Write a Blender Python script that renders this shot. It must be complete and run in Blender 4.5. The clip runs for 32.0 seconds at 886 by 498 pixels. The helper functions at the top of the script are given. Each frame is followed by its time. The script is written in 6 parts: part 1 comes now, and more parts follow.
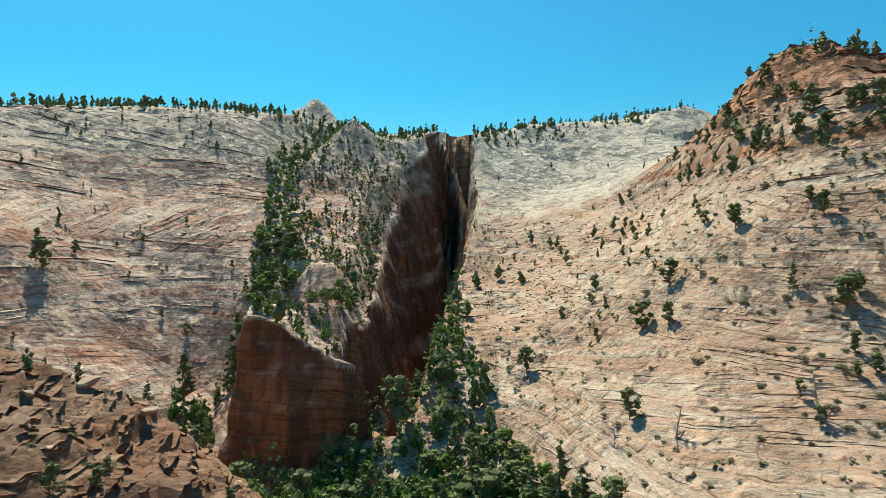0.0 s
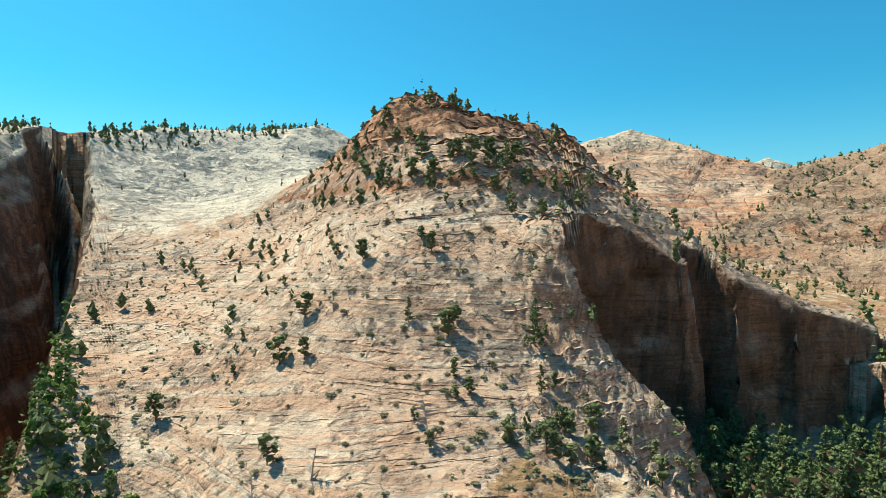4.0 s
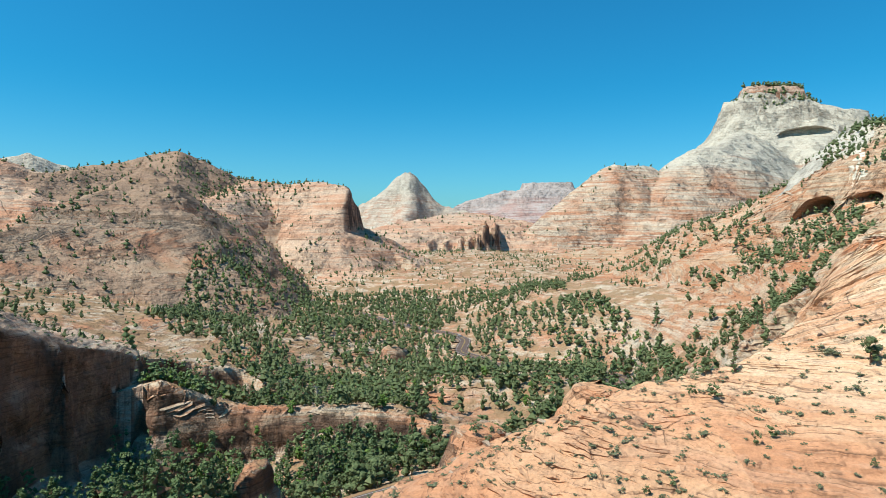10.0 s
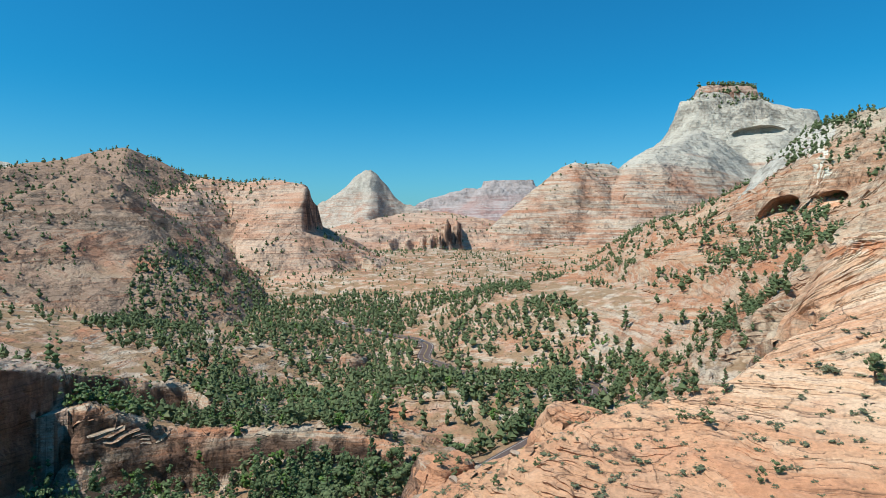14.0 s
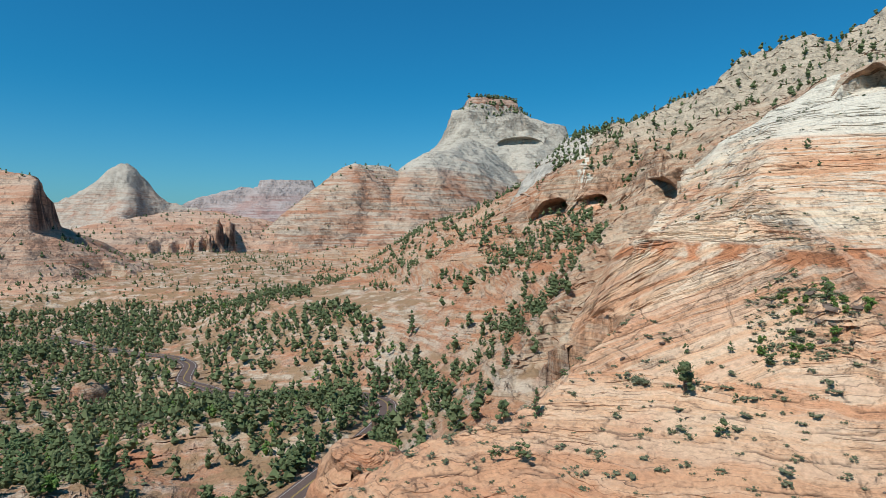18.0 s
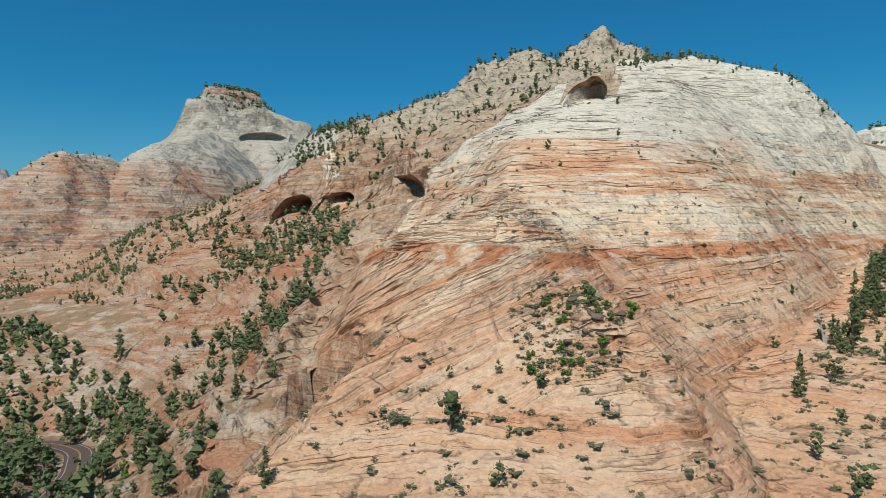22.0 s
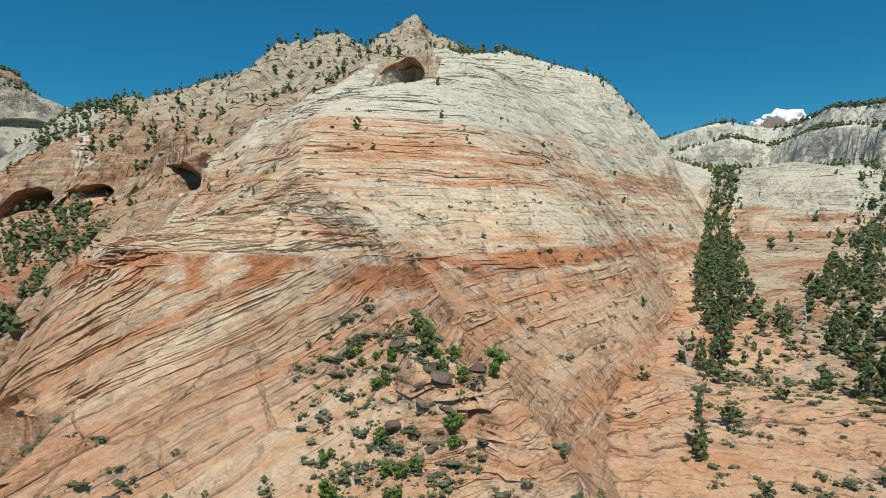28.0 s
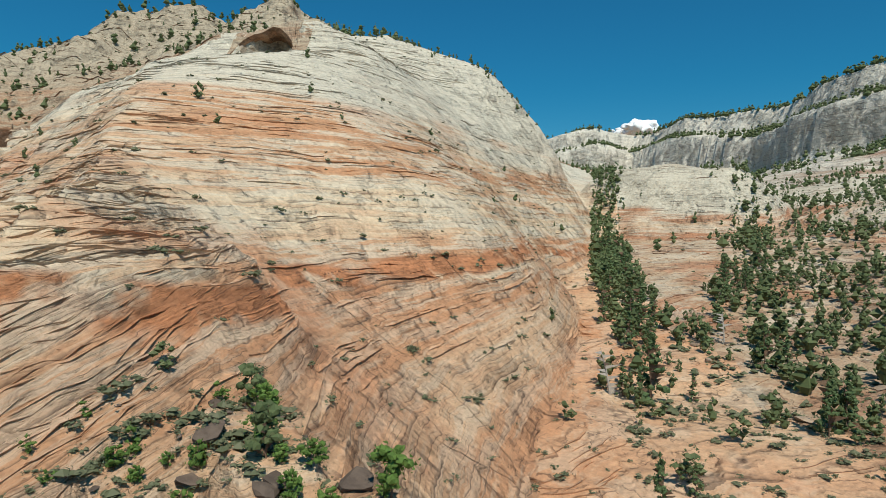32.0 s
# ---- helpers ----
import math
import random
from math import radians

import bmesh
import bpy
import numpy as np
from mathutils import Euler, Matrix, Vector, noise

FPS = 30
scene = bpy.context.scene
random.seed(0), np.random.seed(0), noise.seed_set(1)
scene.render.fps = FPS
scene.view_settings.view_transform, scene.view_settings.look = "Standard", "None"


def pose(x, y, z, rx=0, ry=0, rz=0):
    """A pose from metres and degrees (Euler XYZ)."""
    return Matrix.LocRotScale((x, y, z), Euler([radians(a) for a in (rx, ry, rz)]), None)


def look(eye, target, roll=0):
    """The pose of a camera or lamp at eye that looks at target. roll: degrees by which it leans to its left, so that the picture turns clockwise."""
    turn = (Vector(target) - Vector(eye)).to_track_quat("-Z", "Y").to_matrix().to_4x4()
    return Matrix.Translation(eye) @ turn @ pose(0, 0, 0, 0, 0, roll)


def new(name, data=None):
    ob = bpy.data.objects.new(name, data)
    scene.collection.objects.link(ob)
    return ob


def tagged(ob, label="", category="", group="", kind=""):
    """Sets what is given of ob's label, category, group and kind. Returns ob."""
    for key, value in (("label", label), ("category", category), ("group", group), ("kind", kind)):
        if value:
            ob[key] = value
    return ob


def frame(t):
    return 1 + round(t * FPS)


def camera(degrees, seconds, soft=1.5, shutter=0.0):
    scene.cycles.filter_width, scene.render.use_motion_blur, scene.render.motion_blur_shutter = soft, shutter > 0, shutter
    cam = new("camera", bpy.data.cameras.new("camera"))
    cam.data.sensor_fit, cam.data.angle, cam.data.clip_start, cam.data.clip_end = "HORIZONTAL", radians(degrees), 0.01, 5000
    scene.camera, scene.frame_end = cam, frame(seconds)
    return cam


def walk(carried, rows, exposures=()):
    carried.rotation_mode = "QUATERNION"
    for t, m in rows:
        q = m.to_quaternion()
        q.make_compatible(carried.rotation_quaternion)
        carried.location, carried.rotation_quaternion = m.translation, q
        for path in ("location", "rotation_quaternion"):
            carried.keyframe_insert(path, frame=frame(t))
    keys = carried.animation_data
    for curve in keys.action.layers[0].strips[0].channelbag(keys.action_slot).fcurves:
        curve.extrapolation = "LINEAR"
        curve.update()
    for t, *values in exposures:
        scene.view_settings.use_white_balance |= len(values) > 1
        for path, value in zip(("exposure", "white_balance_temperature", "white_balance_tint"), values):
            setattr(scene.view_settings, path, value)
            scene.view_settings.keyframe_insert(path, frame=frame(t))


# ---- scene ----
cam = camera(71.06, 32.0, 0.6)
# seconds, x, y, z, yaw, pitch, roll
ROWS = [
    (0.0, -0.11, 0.00, 40.00, 6.37, -1.30, 0.17),
    (0.5, -0.29, 0.01, 41.19, 6.35, -1.32, 0.14),
    (1.0, -0.37, 0.03, 42.37, 6.33, -1.32, 0.13),
    (1.5, -0.31, 0.04, 43.55, 6.28, -1.34, 0.11),
    (2.0, -0.13, 0.06, 44.73, 6.00, -1.36, 0.09),
    (2.5, 0.13, 0.09, 45.92, 1.65, -1.34, 0.02),
    (3.0, 0.40, 0.13, 47.10, -7.33, -1.29, -0.06),
    (3.5, 0.59, 0.16, 48.28, -16.71, -1.26, -0.11),
    (4.0, 0.68, 0.16, 49.47, -26.00, -1.26, -0.14),
    (4.5, 0.68, 0.14, 50.66, -34.24, -1.25, -0.11),
    (6.5, 0.31, -0.07, 55.44, -49.70, -1.28, -0.01),
    (7.0, 0.27, -0.09, 56.65, -54.95, -1.33, 0.04),
    (7.5, 0.25, -0.14, 57.86, -60.72, -1.36, -0.02),
    (8.0, 0.23, -0.23, 59.06, -66.78, -1.41, -0.05),
    (8.5, 0.21, -0.33, 60.27, -72.83, -1.40, -0.12),
    (9.0, 0.15, -0.41, 61.47, -79.01, -1.38, -0.21),
    (9.5, 0.09, -0.40, 62.67, -85.17, -1.34, -0.24),
    (10.0, 0.05, -0.35, 63.60, -87.25, -1.33, -0.22),
    (10.5, 0.27, -0.30, 64.22, -87.67, -1.40, -0.20),
    (11.0, 1.05, -0.23, 64.68, -87.94, -1.43, -0.17),
    (11.5, 2.52, -0.17, 65.09, -88.13, -1.44, -0.13),
    (12.0, 4.63, -0.13, 65.39, -88.14, -1.46, -0.07),
    (12.5, 7.34, -0.09, 65.56, -88.11, -1.49, -0.03),
    (13.0, 10.57, -0.04, 65.66, -88.11, -1.52, -0.01),
    (13.5, 14.21, 0.01, 65.74, -89.08, -1.53, 0.05),
    (14.0, 18.07, -0.02, 65.79, -90.77, -1.54, 0.08),
    (14.5, 21.99, -0.11, 65.82, -92.53, -1.53, 0.13),
    (16.5, 37.56, -2.06, 65.74, -99.83, -1.51, 0.18),
    (17.0, 41.37, -2.91, 65.57, -101.99, -1.48, 0.19),
    (17.5, 45.12, -3.90, 65.40, -105.68, -1.45, 0.14),
    (18.0, 48.71, -5.15, 65.31, -110.86, -1.42, 0.04),
    (18.5, 52.14, -6.70, 65.31, -116.39, -1.40, -0.06),
    (19.0, 55.38, -8.50, 65.36, -119.77, -1.42, -0.06),
    (19.5, 58.45, -10.47, 65.41, -122.37, -1.44, -0.03),
    (20.0, 61.40, -12.57, 65.46, -124.79, -1.47, 0.01),
    (20.5, 64.38, -14.78, 65.50, -127.13, -1.49, 0.05),
    (21.0, 67.33, -17.11, 65.51, -129.36, -1.49, 0.08),
    (21.5, 70.23, -19.54, 65.51, -131.61, -1.51, 0.09),
    (22.0, 73.02, -22.13, 65.48, -133.86, -1.48, 0.14),
    (22.5, 75.78, -24.81, 65.41, -136.15, -1.44, 0.16),
    (23.0, 78.42, -27.64, 65.32, -138.48, -1.41, 0.17),
    (23.5, 80.92, -30.59, 65.24, -140.77, -1.38, 0.18),
    (24.0, 83.32, -33.60, 65.20, -143.07, -1.35, 0.13),
    (24.5, 85.61, -36.66, 65.17, -145.46, -1.34, 0.11),
    (25.0, 87.80, -39.77, 65.20, -147.97, -1.32, 0.10),
    (25.5, 89.99, -42.93, 65.29, -148.96, -1.32, 0.15),
    (27.5, 98.81, -56.56, 65.40, -149.67, -1.25, 0.17),
    (28.0, 100.69, -59.87, 65.29, -151.17, -1.19, 0.19),
    (28.5, 102.50, -63.18, 65.21, -152.71, -1.17, 0.15),
    (29.0, 104.30, -66.47, 65.25, -154.26, -1.14, 0.16),
    (29.5, 106.05, -69.71, 65.37, -155.79, -1.10, 0.19),
    (30.0, 107.69, -72.99, 65.41, -157.25, -1.12, 0.17),
    (30.5, 109.19, -76.31, 65.41, -158.58, -1.14, 0.12),
    (31.0, 110.63, -79.64, 65.45, -159.86, -1.17, 0.02),
    (31.5, 112.05, -82.95, 65.46, -161.15, -1.20, -0.03),
    (32.0, 113.50, -86.26, 65.42, -162.49, -1.22, -0.04),
]
walk(cam, [(t, pose(x, y, z, 90 + pitch, roll, yaw)) for t, x, y, z, yaw, pitch, roll in ROWS], [(0.0, 0.54, 8050, 3), (2.5, 0.54, 8050, 3), (4.0, 0.76, 8000, 2), (6.0, 0.78, 7600, 1), (8.0, 0.74, 7300, 1), (11.0, 0.34, 6600, 6), (13.0, 0.28, 6450, 6), (15.5, 0.16, 6500, 8), (19.0, -0.12, 6650, 10), (25.0, -0.26, 7000, 8), (32.0, -0.29, 7050, 6)])

# ---- daylight: high sun ahead of the first view, clear sky ----
SUN_AZ, SUN_EL = -28.0, 56.0          # degrees clockwise from +y, degrees above the horizon
world = bpy.data.worlds.new("sky")
scene.world = world
world.use_nodes = True
wn = world.node_tree
sky = wn.nodes.new("ShaderNodeTexSky")
sky.sky_type, sky.sun_disc = "NISHITA", False
sky.sun_elevation, sky.sun_rotation = radians(SUN_EL), radians(SUN_AZ)
sky.altitude, sky.air_density, sky.dust_density, sky.ozone_density = 800, 1.18, 1.8, 5.0
deep = wn.nodes.new("ShaderNodeMix")
deep.data_type, deep.blend_type = "RGBA", "MULTIPLY"
deep.inputs[0].default_value = 1.0
side = wn.nodes.new("ShaderNodeTexCoord")                 # the haze whitens the sky towards the horizon
part_z = wn.nodes.new("ShaderNodeSeparateXYZ")
wn.links.new(side.outputs["Generated"], part_z.inputs[0])
rise = wn.nodes.new("ShaderNodeMapRange")
rise.interpolation_type = "SMOOTHSTEP"
rise.inputs[1].default_value, rise.inputs[2].default_value = -0.02, 0.24
wn.links.new(part_z.outputs[2], rise.inputs[0])
tint = wn.nodes.new("ShaderNodeMix")
tint.data_type = "RGBA"
tint.inputs[6].default_value, tint.inputs[7].default_value = (0.42, 0.90, 1.10, 1), (0.09, 0.73, 0.975, 1)
wn.links.new(rise.outputs[0], tint.inputs[0])
wn.links.new(tint.outputs[2], deep.inputs[7])
wn.links.new(sky.outputs[0], deep.inputs[6])
wn.links.new(deep.outputs[2], wn.nodes["Background"].inputs[0])
wn.nodes["Background"].inputs[1].default_value = 0.108
lamp = bpy.data.lights.new("sun", "SUN")
lamp.energy, lamp.angle, lamp.color = 5.0, radians(0.53), (1.0, 0.96, 0.89)
sun = new("sun", lamp)
sa, se = radians(SUN_AZ), radians(SUN_EL)
SUN_DIR = Vector((math.sin(sa) * math.cos(se), math.cos(sa) * math.cos(se), math.sin(se)))
sun.matrix_world = look(SUN_DIR * 300, (0, 0, 0))


# ---- materials ----
class Nodes:
    """A small builder for node materials."""

    def __init__(self, name, roughness=0.9, specular=0.2):
        self.mat = bpy.data.materials.new(name)
        self.mat.use_nodes = True
        self.tree = self.mat.node_tree
        self.out = self.tree.nodes["Principled BSDF"]
        self.out.inputs["Roughness"].default_value = roughness
        self.out.inputs["Specular IOR Level"].default_value = specular

    def node(self, kind, **settings):
        n = self.tree.nodes.new(kind)
        for key, value in settings.items():
            setattr(n, key, value)
        return n

    def link(self, a, b):
        self.tree.links.new(a, b)

    def put(self, socket, value):
        if isinstance(value, (int, float)):
            socket.default_value = value
        elif isinstance(value, tuple):
            socket.default_value = (*value, 1.0) if len(value) == 3 and socket.type == "RGBA" else value
        else:
            self.link(value, socket)

    def math(self, op, a, b=0.0, c=0.0):
        n = self.node("ShaderNodeMath", operation=op)
        for s, v in zip(n.inputs, (a, b, c)):
            self.put(s, v)
        return n.outputs[0]

    def mix(self, f, a, b, blend="MIX"):
        n = self.node("ShaderNodeMix", data_type="RGBA", blend_type=blend)
        self.put(n.inputs[0], f)
        self.put(n.inputs[6], a)
        self.put(n.inputs[7], b)
        return n.outputs[2]

    def ramp(self, f, *stops):
        n = self.node("ShaderNodeValToRGB")
        e = n.color_ramp.elements
        while len(e) < len(stops):
            e.new(0.5)
        for s, (p, c) in zip(e, stops):
            s.position, s.color = p, (*(c if isinstance(c, tuple) else (c, c, c)), 1)
        self.put(n.inputs[0], f)
        return n.outputs[0]

    def step(self, v, lo, hi):
        n = self.node("ShaderNodeMapRange", interpolation_type="SMOOTHSTEP")
        self.put(n.inputs[0], v)
        n.inputs[1].default_value, n.inputs[2].default_value = lo, hi
        return n.outputs[0]

    def noise(self, vector, scale, detail=3.0, rough=0.55, out=0):
        n = self.node("ShaderNodeTexNoise")
        self.link(vector, n.inputs["Vector"])
        n.inputs["Scale"].default_value, n.inputs["Detail"].default_value = scale, detail
        n.inputs["Roughness"].default_value = rough
        return n.outputs[out]

    def vec(self, x, y, z):
        n = self.node("ShaderNodeCombineXYZ")
        for s, v in zip(n.inputs, (x, y, z)):
            self.put(s, v)
        return n.outputs[0]

    def bump(self, height, strength, distance, normal=None):
        n = self.node("ShaderNodeBump")
        n.inputs["Strength"].default_value, n.inputs["Distance"].default_value = strength, distance
        self.link(height, n.inputs["Height"])
        if normal:
            self.link(normal, n.inputs["Normal"])
        return n.outputs[0]


def rock(name, low, high, pale, zw, width, scale=1.0, varnish=0.6, red=(0.40, 0.15, 0.075), soil=0.0, stained=0.6, face=None, warm=None, band=None, clean=1.0):
    """Cross-bedded sandstone. low/high: the two colours of the beds, pale: the rock above the height zw. The beds
    follow the mesh's own bed coordinate. scale: size of the beds; varnish: dark streaks on steep faces; stained: share
    of face (red if none) on steep faces; clean: how much of the dark specks and fine lines the rock bears."""
    red_band = band[2] if band and len(band) > 2 else (0.40, 0.17, 0.09)
    m = Nodes(name)
    geo = m.node("ShaderNodeNewGeometry")
    p = geo.outputs["Position"]
    s = m.node("ShaderNodeSeparateXYZ")
    m.link(p, s.inputs[0])
    x, y, z = s.outputs
    ns = m.node("ShaderNodeSeparateXYZ")
    m.link(geo.outputs["Normal"], ns.inputs[0])
    bed = m.node("ShaderNodeAttribute", attribute_name="bed").outputs["Fac"]
    f = 1.0 / scale
    warp = m.noise(p, 0.012 * f, 3.0)
    wob = m.noise(p, 0.16 * f, 4.0)
    zc = m.math("ADD", bed, m.math("MULTIPLY", m.math("SUBTRACT", wob, 0.5), 1.6 * scale))
    thick = m.noise(m.vec(m.math("MULTIPLY", x, 0.008 * f), m.math("MULTIPLY", y, 0.008 * f), m.math("MULTIPLY", zc, 0.16 * f)), 1.0, 4.0, 0.62)
    thin = m.noise(m.vec(m.math("MULTIPLY", x, 0.05 * f), m.math("MULTIPLY", y, 0.05 * f), m.math("MULTIPLY", zc, 1.3 * f)), 1.0, 5.0, 0.7)
    blot = m.noise(p, 0.03 * f, 6.0, 0.62)
    grain = m.noise(p, 1.1 * f, 6.0, 0.75)
    low, high, pale, red = (tuple(min(0.8, c * 0.98) for c in k) for k in (low, high, pale, red))
    col = m.mix(m.step(thick, 0.38, 0.60), low, high)
    streaks = m.noise(m.vec(m.math("MULTIPLY", x, 0.03 * f), m.math("MULTIPLY", y, 0.03 * f), m.math("MULTIPLY", zc, 0.55 * f)), 1.0, 6.0, 0.72)
    cream = m.math("MULTIPLY", m.step(streaks, 0.47, 0.56), 0.75)
    if warm:
        cream = m.math("MULTIPLY", cream, m.math("ADD", 0.42, m.math("MULTIPLY", m.step(z, warm - 10, warm + 10), 0.58)))
        col = m.mix(m.math("MULTIPLY", m.step(z, warm + 12, warm - 12), 0.6), col, m.mix(m.step(thick, 0.36, 0.62), m.mix(0.5, low, red), low))
    col = m.mix(cream, col, tuple(0.3 * a + 0.7 * b for a, b in zip(high, pale)))
    if warm:                                                  # the lowest beds are the reddest
        col = m.mix(m.math("MULTIPLY", m.step(z, 42, 16), 0.75), col, m.mix(m.step(thick, 0.40, 0.58), tuple(0.72 * c for c in red), tuple(0.86 * c for c in low)))
    col = m.mix(m.math("MULTIPLY", m.step(streaks, 0.46, 0.38), 0.75 * clean), col, tuple(0.5 * a + 0.5 * b for a, b in zip(low, red)))
    col = m.mix(m.math("MULTIPLY", m.step(blot, 0.50, 0.68), 0.6), col, red)
    zz = m.math("ADD", z, m.math("MULTIPLY", m.math("SUBTRACT", warp, 0.5), 50.0 * scale))
    zz = m.math("ADD", zz, m.math("MULTIPLY", m.math("SUBTRACT", thick, 0.5), 45.0 * scale))
    col = m.mix(m.step(zz, zw - width, zw + width), col, m.mix(m.step(thin, 0.4, 0.6), pale, tuple(0.84 * c for c in pale)))
    col = m.mix(m.math("MULTIPLY", m.step(thin, 0.50, 0.34), 0.55 * clean), col, m.mix(0.55, col, (0.17, 0.095, 0.065)))
    if band:
        off = m.math("ABSOLUTE", m.math("SUBTRACT", m.math("ADD", z, m.math("MULTIPLY", m.math("SUBTRACT", warp, 0.5), 18.0)), band[0]))
        col = m.mix(m.math("MULTIPLY", m.step(off, band[1], band[1] * 0.5), m.step(wob, 0.38, 0.52)), col, m.mix(m.step(thin, 0.4, 0.6), red_band, tuple(0.7 * c for c in red_band)))
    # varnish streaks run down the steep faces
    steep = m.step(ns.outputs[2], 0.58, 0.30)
    streak = m.noise(m.vec(m.math("MULTIPLY", x, 0.16 * f), m.math("MULTIPLY", y, 0.16 * f), m.math("MULTIPLY", z, 0.022 * f)), 1.0, 5.0, 0.62)
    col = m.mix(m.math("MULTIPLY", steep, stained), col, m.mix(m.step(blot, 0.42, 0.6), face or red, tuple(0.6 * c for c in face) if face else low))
    col = m.mix(m.math("MULTIPLY", steep, m.math("MULTIPLY", m.step(thin, 0.52, 0.38), min(1.0, 1.6 * varnish))), col, m.mix(0.5, col, (0.04, 0.03, 0.028)))
    col = m.mix(m.math("MULTIPLY", m.math("MULTIPLY", steep, m.step(streak, 0.40, 0.54)), varnish), col, (0.05, 0.038, 0.034))
    # ledges: broken steps along the beds, the shadow line under each painted dark
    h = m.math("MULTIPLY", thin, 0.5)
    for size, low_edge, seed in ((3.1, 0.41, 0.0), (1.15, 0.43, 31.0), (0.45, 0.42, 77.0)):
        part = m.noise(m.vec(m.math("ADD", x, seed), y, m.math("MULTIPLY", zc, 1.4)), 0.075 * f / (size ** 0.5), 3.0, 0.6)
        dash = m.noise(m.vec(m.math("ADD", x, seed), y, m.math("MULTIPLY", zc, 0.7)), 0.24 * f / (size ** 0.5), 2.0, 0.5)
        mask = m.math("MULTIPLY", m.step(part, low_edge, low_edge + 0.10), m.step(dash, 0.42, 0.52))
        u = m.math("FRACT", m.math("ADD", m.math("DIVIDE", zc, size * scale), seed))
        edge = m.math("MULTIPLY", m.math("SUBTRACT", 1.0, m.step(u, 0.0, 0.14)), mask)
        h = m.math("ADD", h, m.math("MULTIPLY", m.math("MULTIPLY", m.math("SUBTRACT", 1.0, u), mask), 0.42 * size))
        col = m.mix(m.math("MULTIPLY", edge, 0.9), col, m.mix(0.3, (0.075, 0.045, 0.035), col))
    # weathering cracks across the beds
    v = m.node("ShaderNodeTexVoronoi", feature="DISTANCE_TO_EDGE")
    m.link(m.vec(m.math("ADD", x, m.math("MULTIPLY", wob, 6.0)), m.math("ADD", y, m.math("MULTIPLY", blot, 9.0)), m.math("MULTIPLY", zc, 0.55)), v.inputs["Vector"])
    v.inputs["Scale"].default_value = 0.045 * f
    crack = m.math("MULTIPLY", m.math("SUBTRACT", 1.0, m.step(v.outputs["Distance"], 0.0, 0.012)), m.step(m.noise(p, 0.05 * f, 2.0), 0.54, 0.62))
    col = m.mix(m.math("MULTIPLY", crack, 0.15), col, (0.11, 0.07, 0.05))
    speck = m.math("MULTIPLY", m.step(m.noise(p, 0.75 * f, 2.0, 0.5), 0.60, 0.68), m.step(m.noise(p, 0.06 * f, 3.0), 0.40, 0.55))
    col = m.mix(m.math("MULTIPLY", speck, 0.5 * clean), col, (0.10, 0.07, 0.05))
    if soil:
        flat = m.math("MULTIPLY", m.step(ns.outputs[2], 0.80, 0.95), m.step(m.noise(p, 0.08, 4.0), 0.42, 0.56))
        col = m.mix(m.math("MULTIPLY", flat, soil), col, m.mix(grain, (0.33, 0.19, 0.11), (0.19, 0.14, 0.075)))
    col = m.mix(0.85, col, m.mix(grain, (0.4, 0.4, 0.4), (1.56, 1.56, 1.56)), "MULTIPLY")
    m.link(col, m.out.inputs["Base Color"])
    h = m.math("SUBTRACT", h, m.math("MULTIPLY", crack, 0.4))
    b = m.bump(h, 0.9, 1.0 * scale)
    b = m.bump(m.noise(p, 0.7 * f, 7.0, 0.72), 0.8, 0.8 * scale, b)
    m.link(b, m.out.inputs["Normal"])
    return m.mat


def plain(name, a, b, scale=2.0, roughness=0.85, bump=0.3, distance=0.05, random=0.0):
    """Two tones mixed by noise, with fine relief; random: how far single objects differ."""
    m = Nodes(name, roughness)
    co = m.node("ShaderNodeNewGeometry").outputs["Position"]
    n = m.noise(co, scale, 5.0, 0.65)
    col = m.mix(m.step(n, 0.3, 0.7), a, b)
    if random:
        r = m.node("ShaderNodeObjectInfo").outputs["Random"]
        col = m.mix(m.math("MULTIPLY", r, random), col, tuple(c * 0.45 for c in a))
    m.link(col, m.out.inputs["Base Color"])
    m.link(m.bump(n, bump, distance), m.out.inputs["Normal"])
    return m.mat


def leaves(name, dark, light, dry):
    """Foliage: every leaf cluster has its own tone; some light comes through."""
    m = Nodes(name, 0.75, 0.15)
    geo = m.node("ShaderNodeNewGeometry")
    island = geo.outputs["Random Per Island"]
    big = m.noise(geo.outputs["Position"], 0.11, 2.0)
    tone = m.math("ADD", m.math("MULTIPLY", island, 0.6), m.math("MULTIPLY", big, 0.5))
    col = m.ramp(tone, (0.15, dark), (0.62, light), (0.95, dry))
    r = m.node("ShaderNodeObjectInfo").outputs["Random"]
    col = m.mix(m.math("MULTIPLY", r, 0.35), col, dark)
    m.link(col, m.out.inputs["Base Color"])
    tr = m.node("ShaderNodeBsdfTranslucent")
    m.link(col, tr.inputs[0])
    mixer = m.node("ShaderNodeMixShader")
    mixer.inputs[0].default_value = 0.22
    m.link(m.out.outputs[0], mixer.inputs[1])
    m.link(tr.outputs[0], mixer.inputs[2])
    m.link(mixer.outputs[0], m.tree.nodes["Material Output"].inputs["Surface"])
    return m.mat


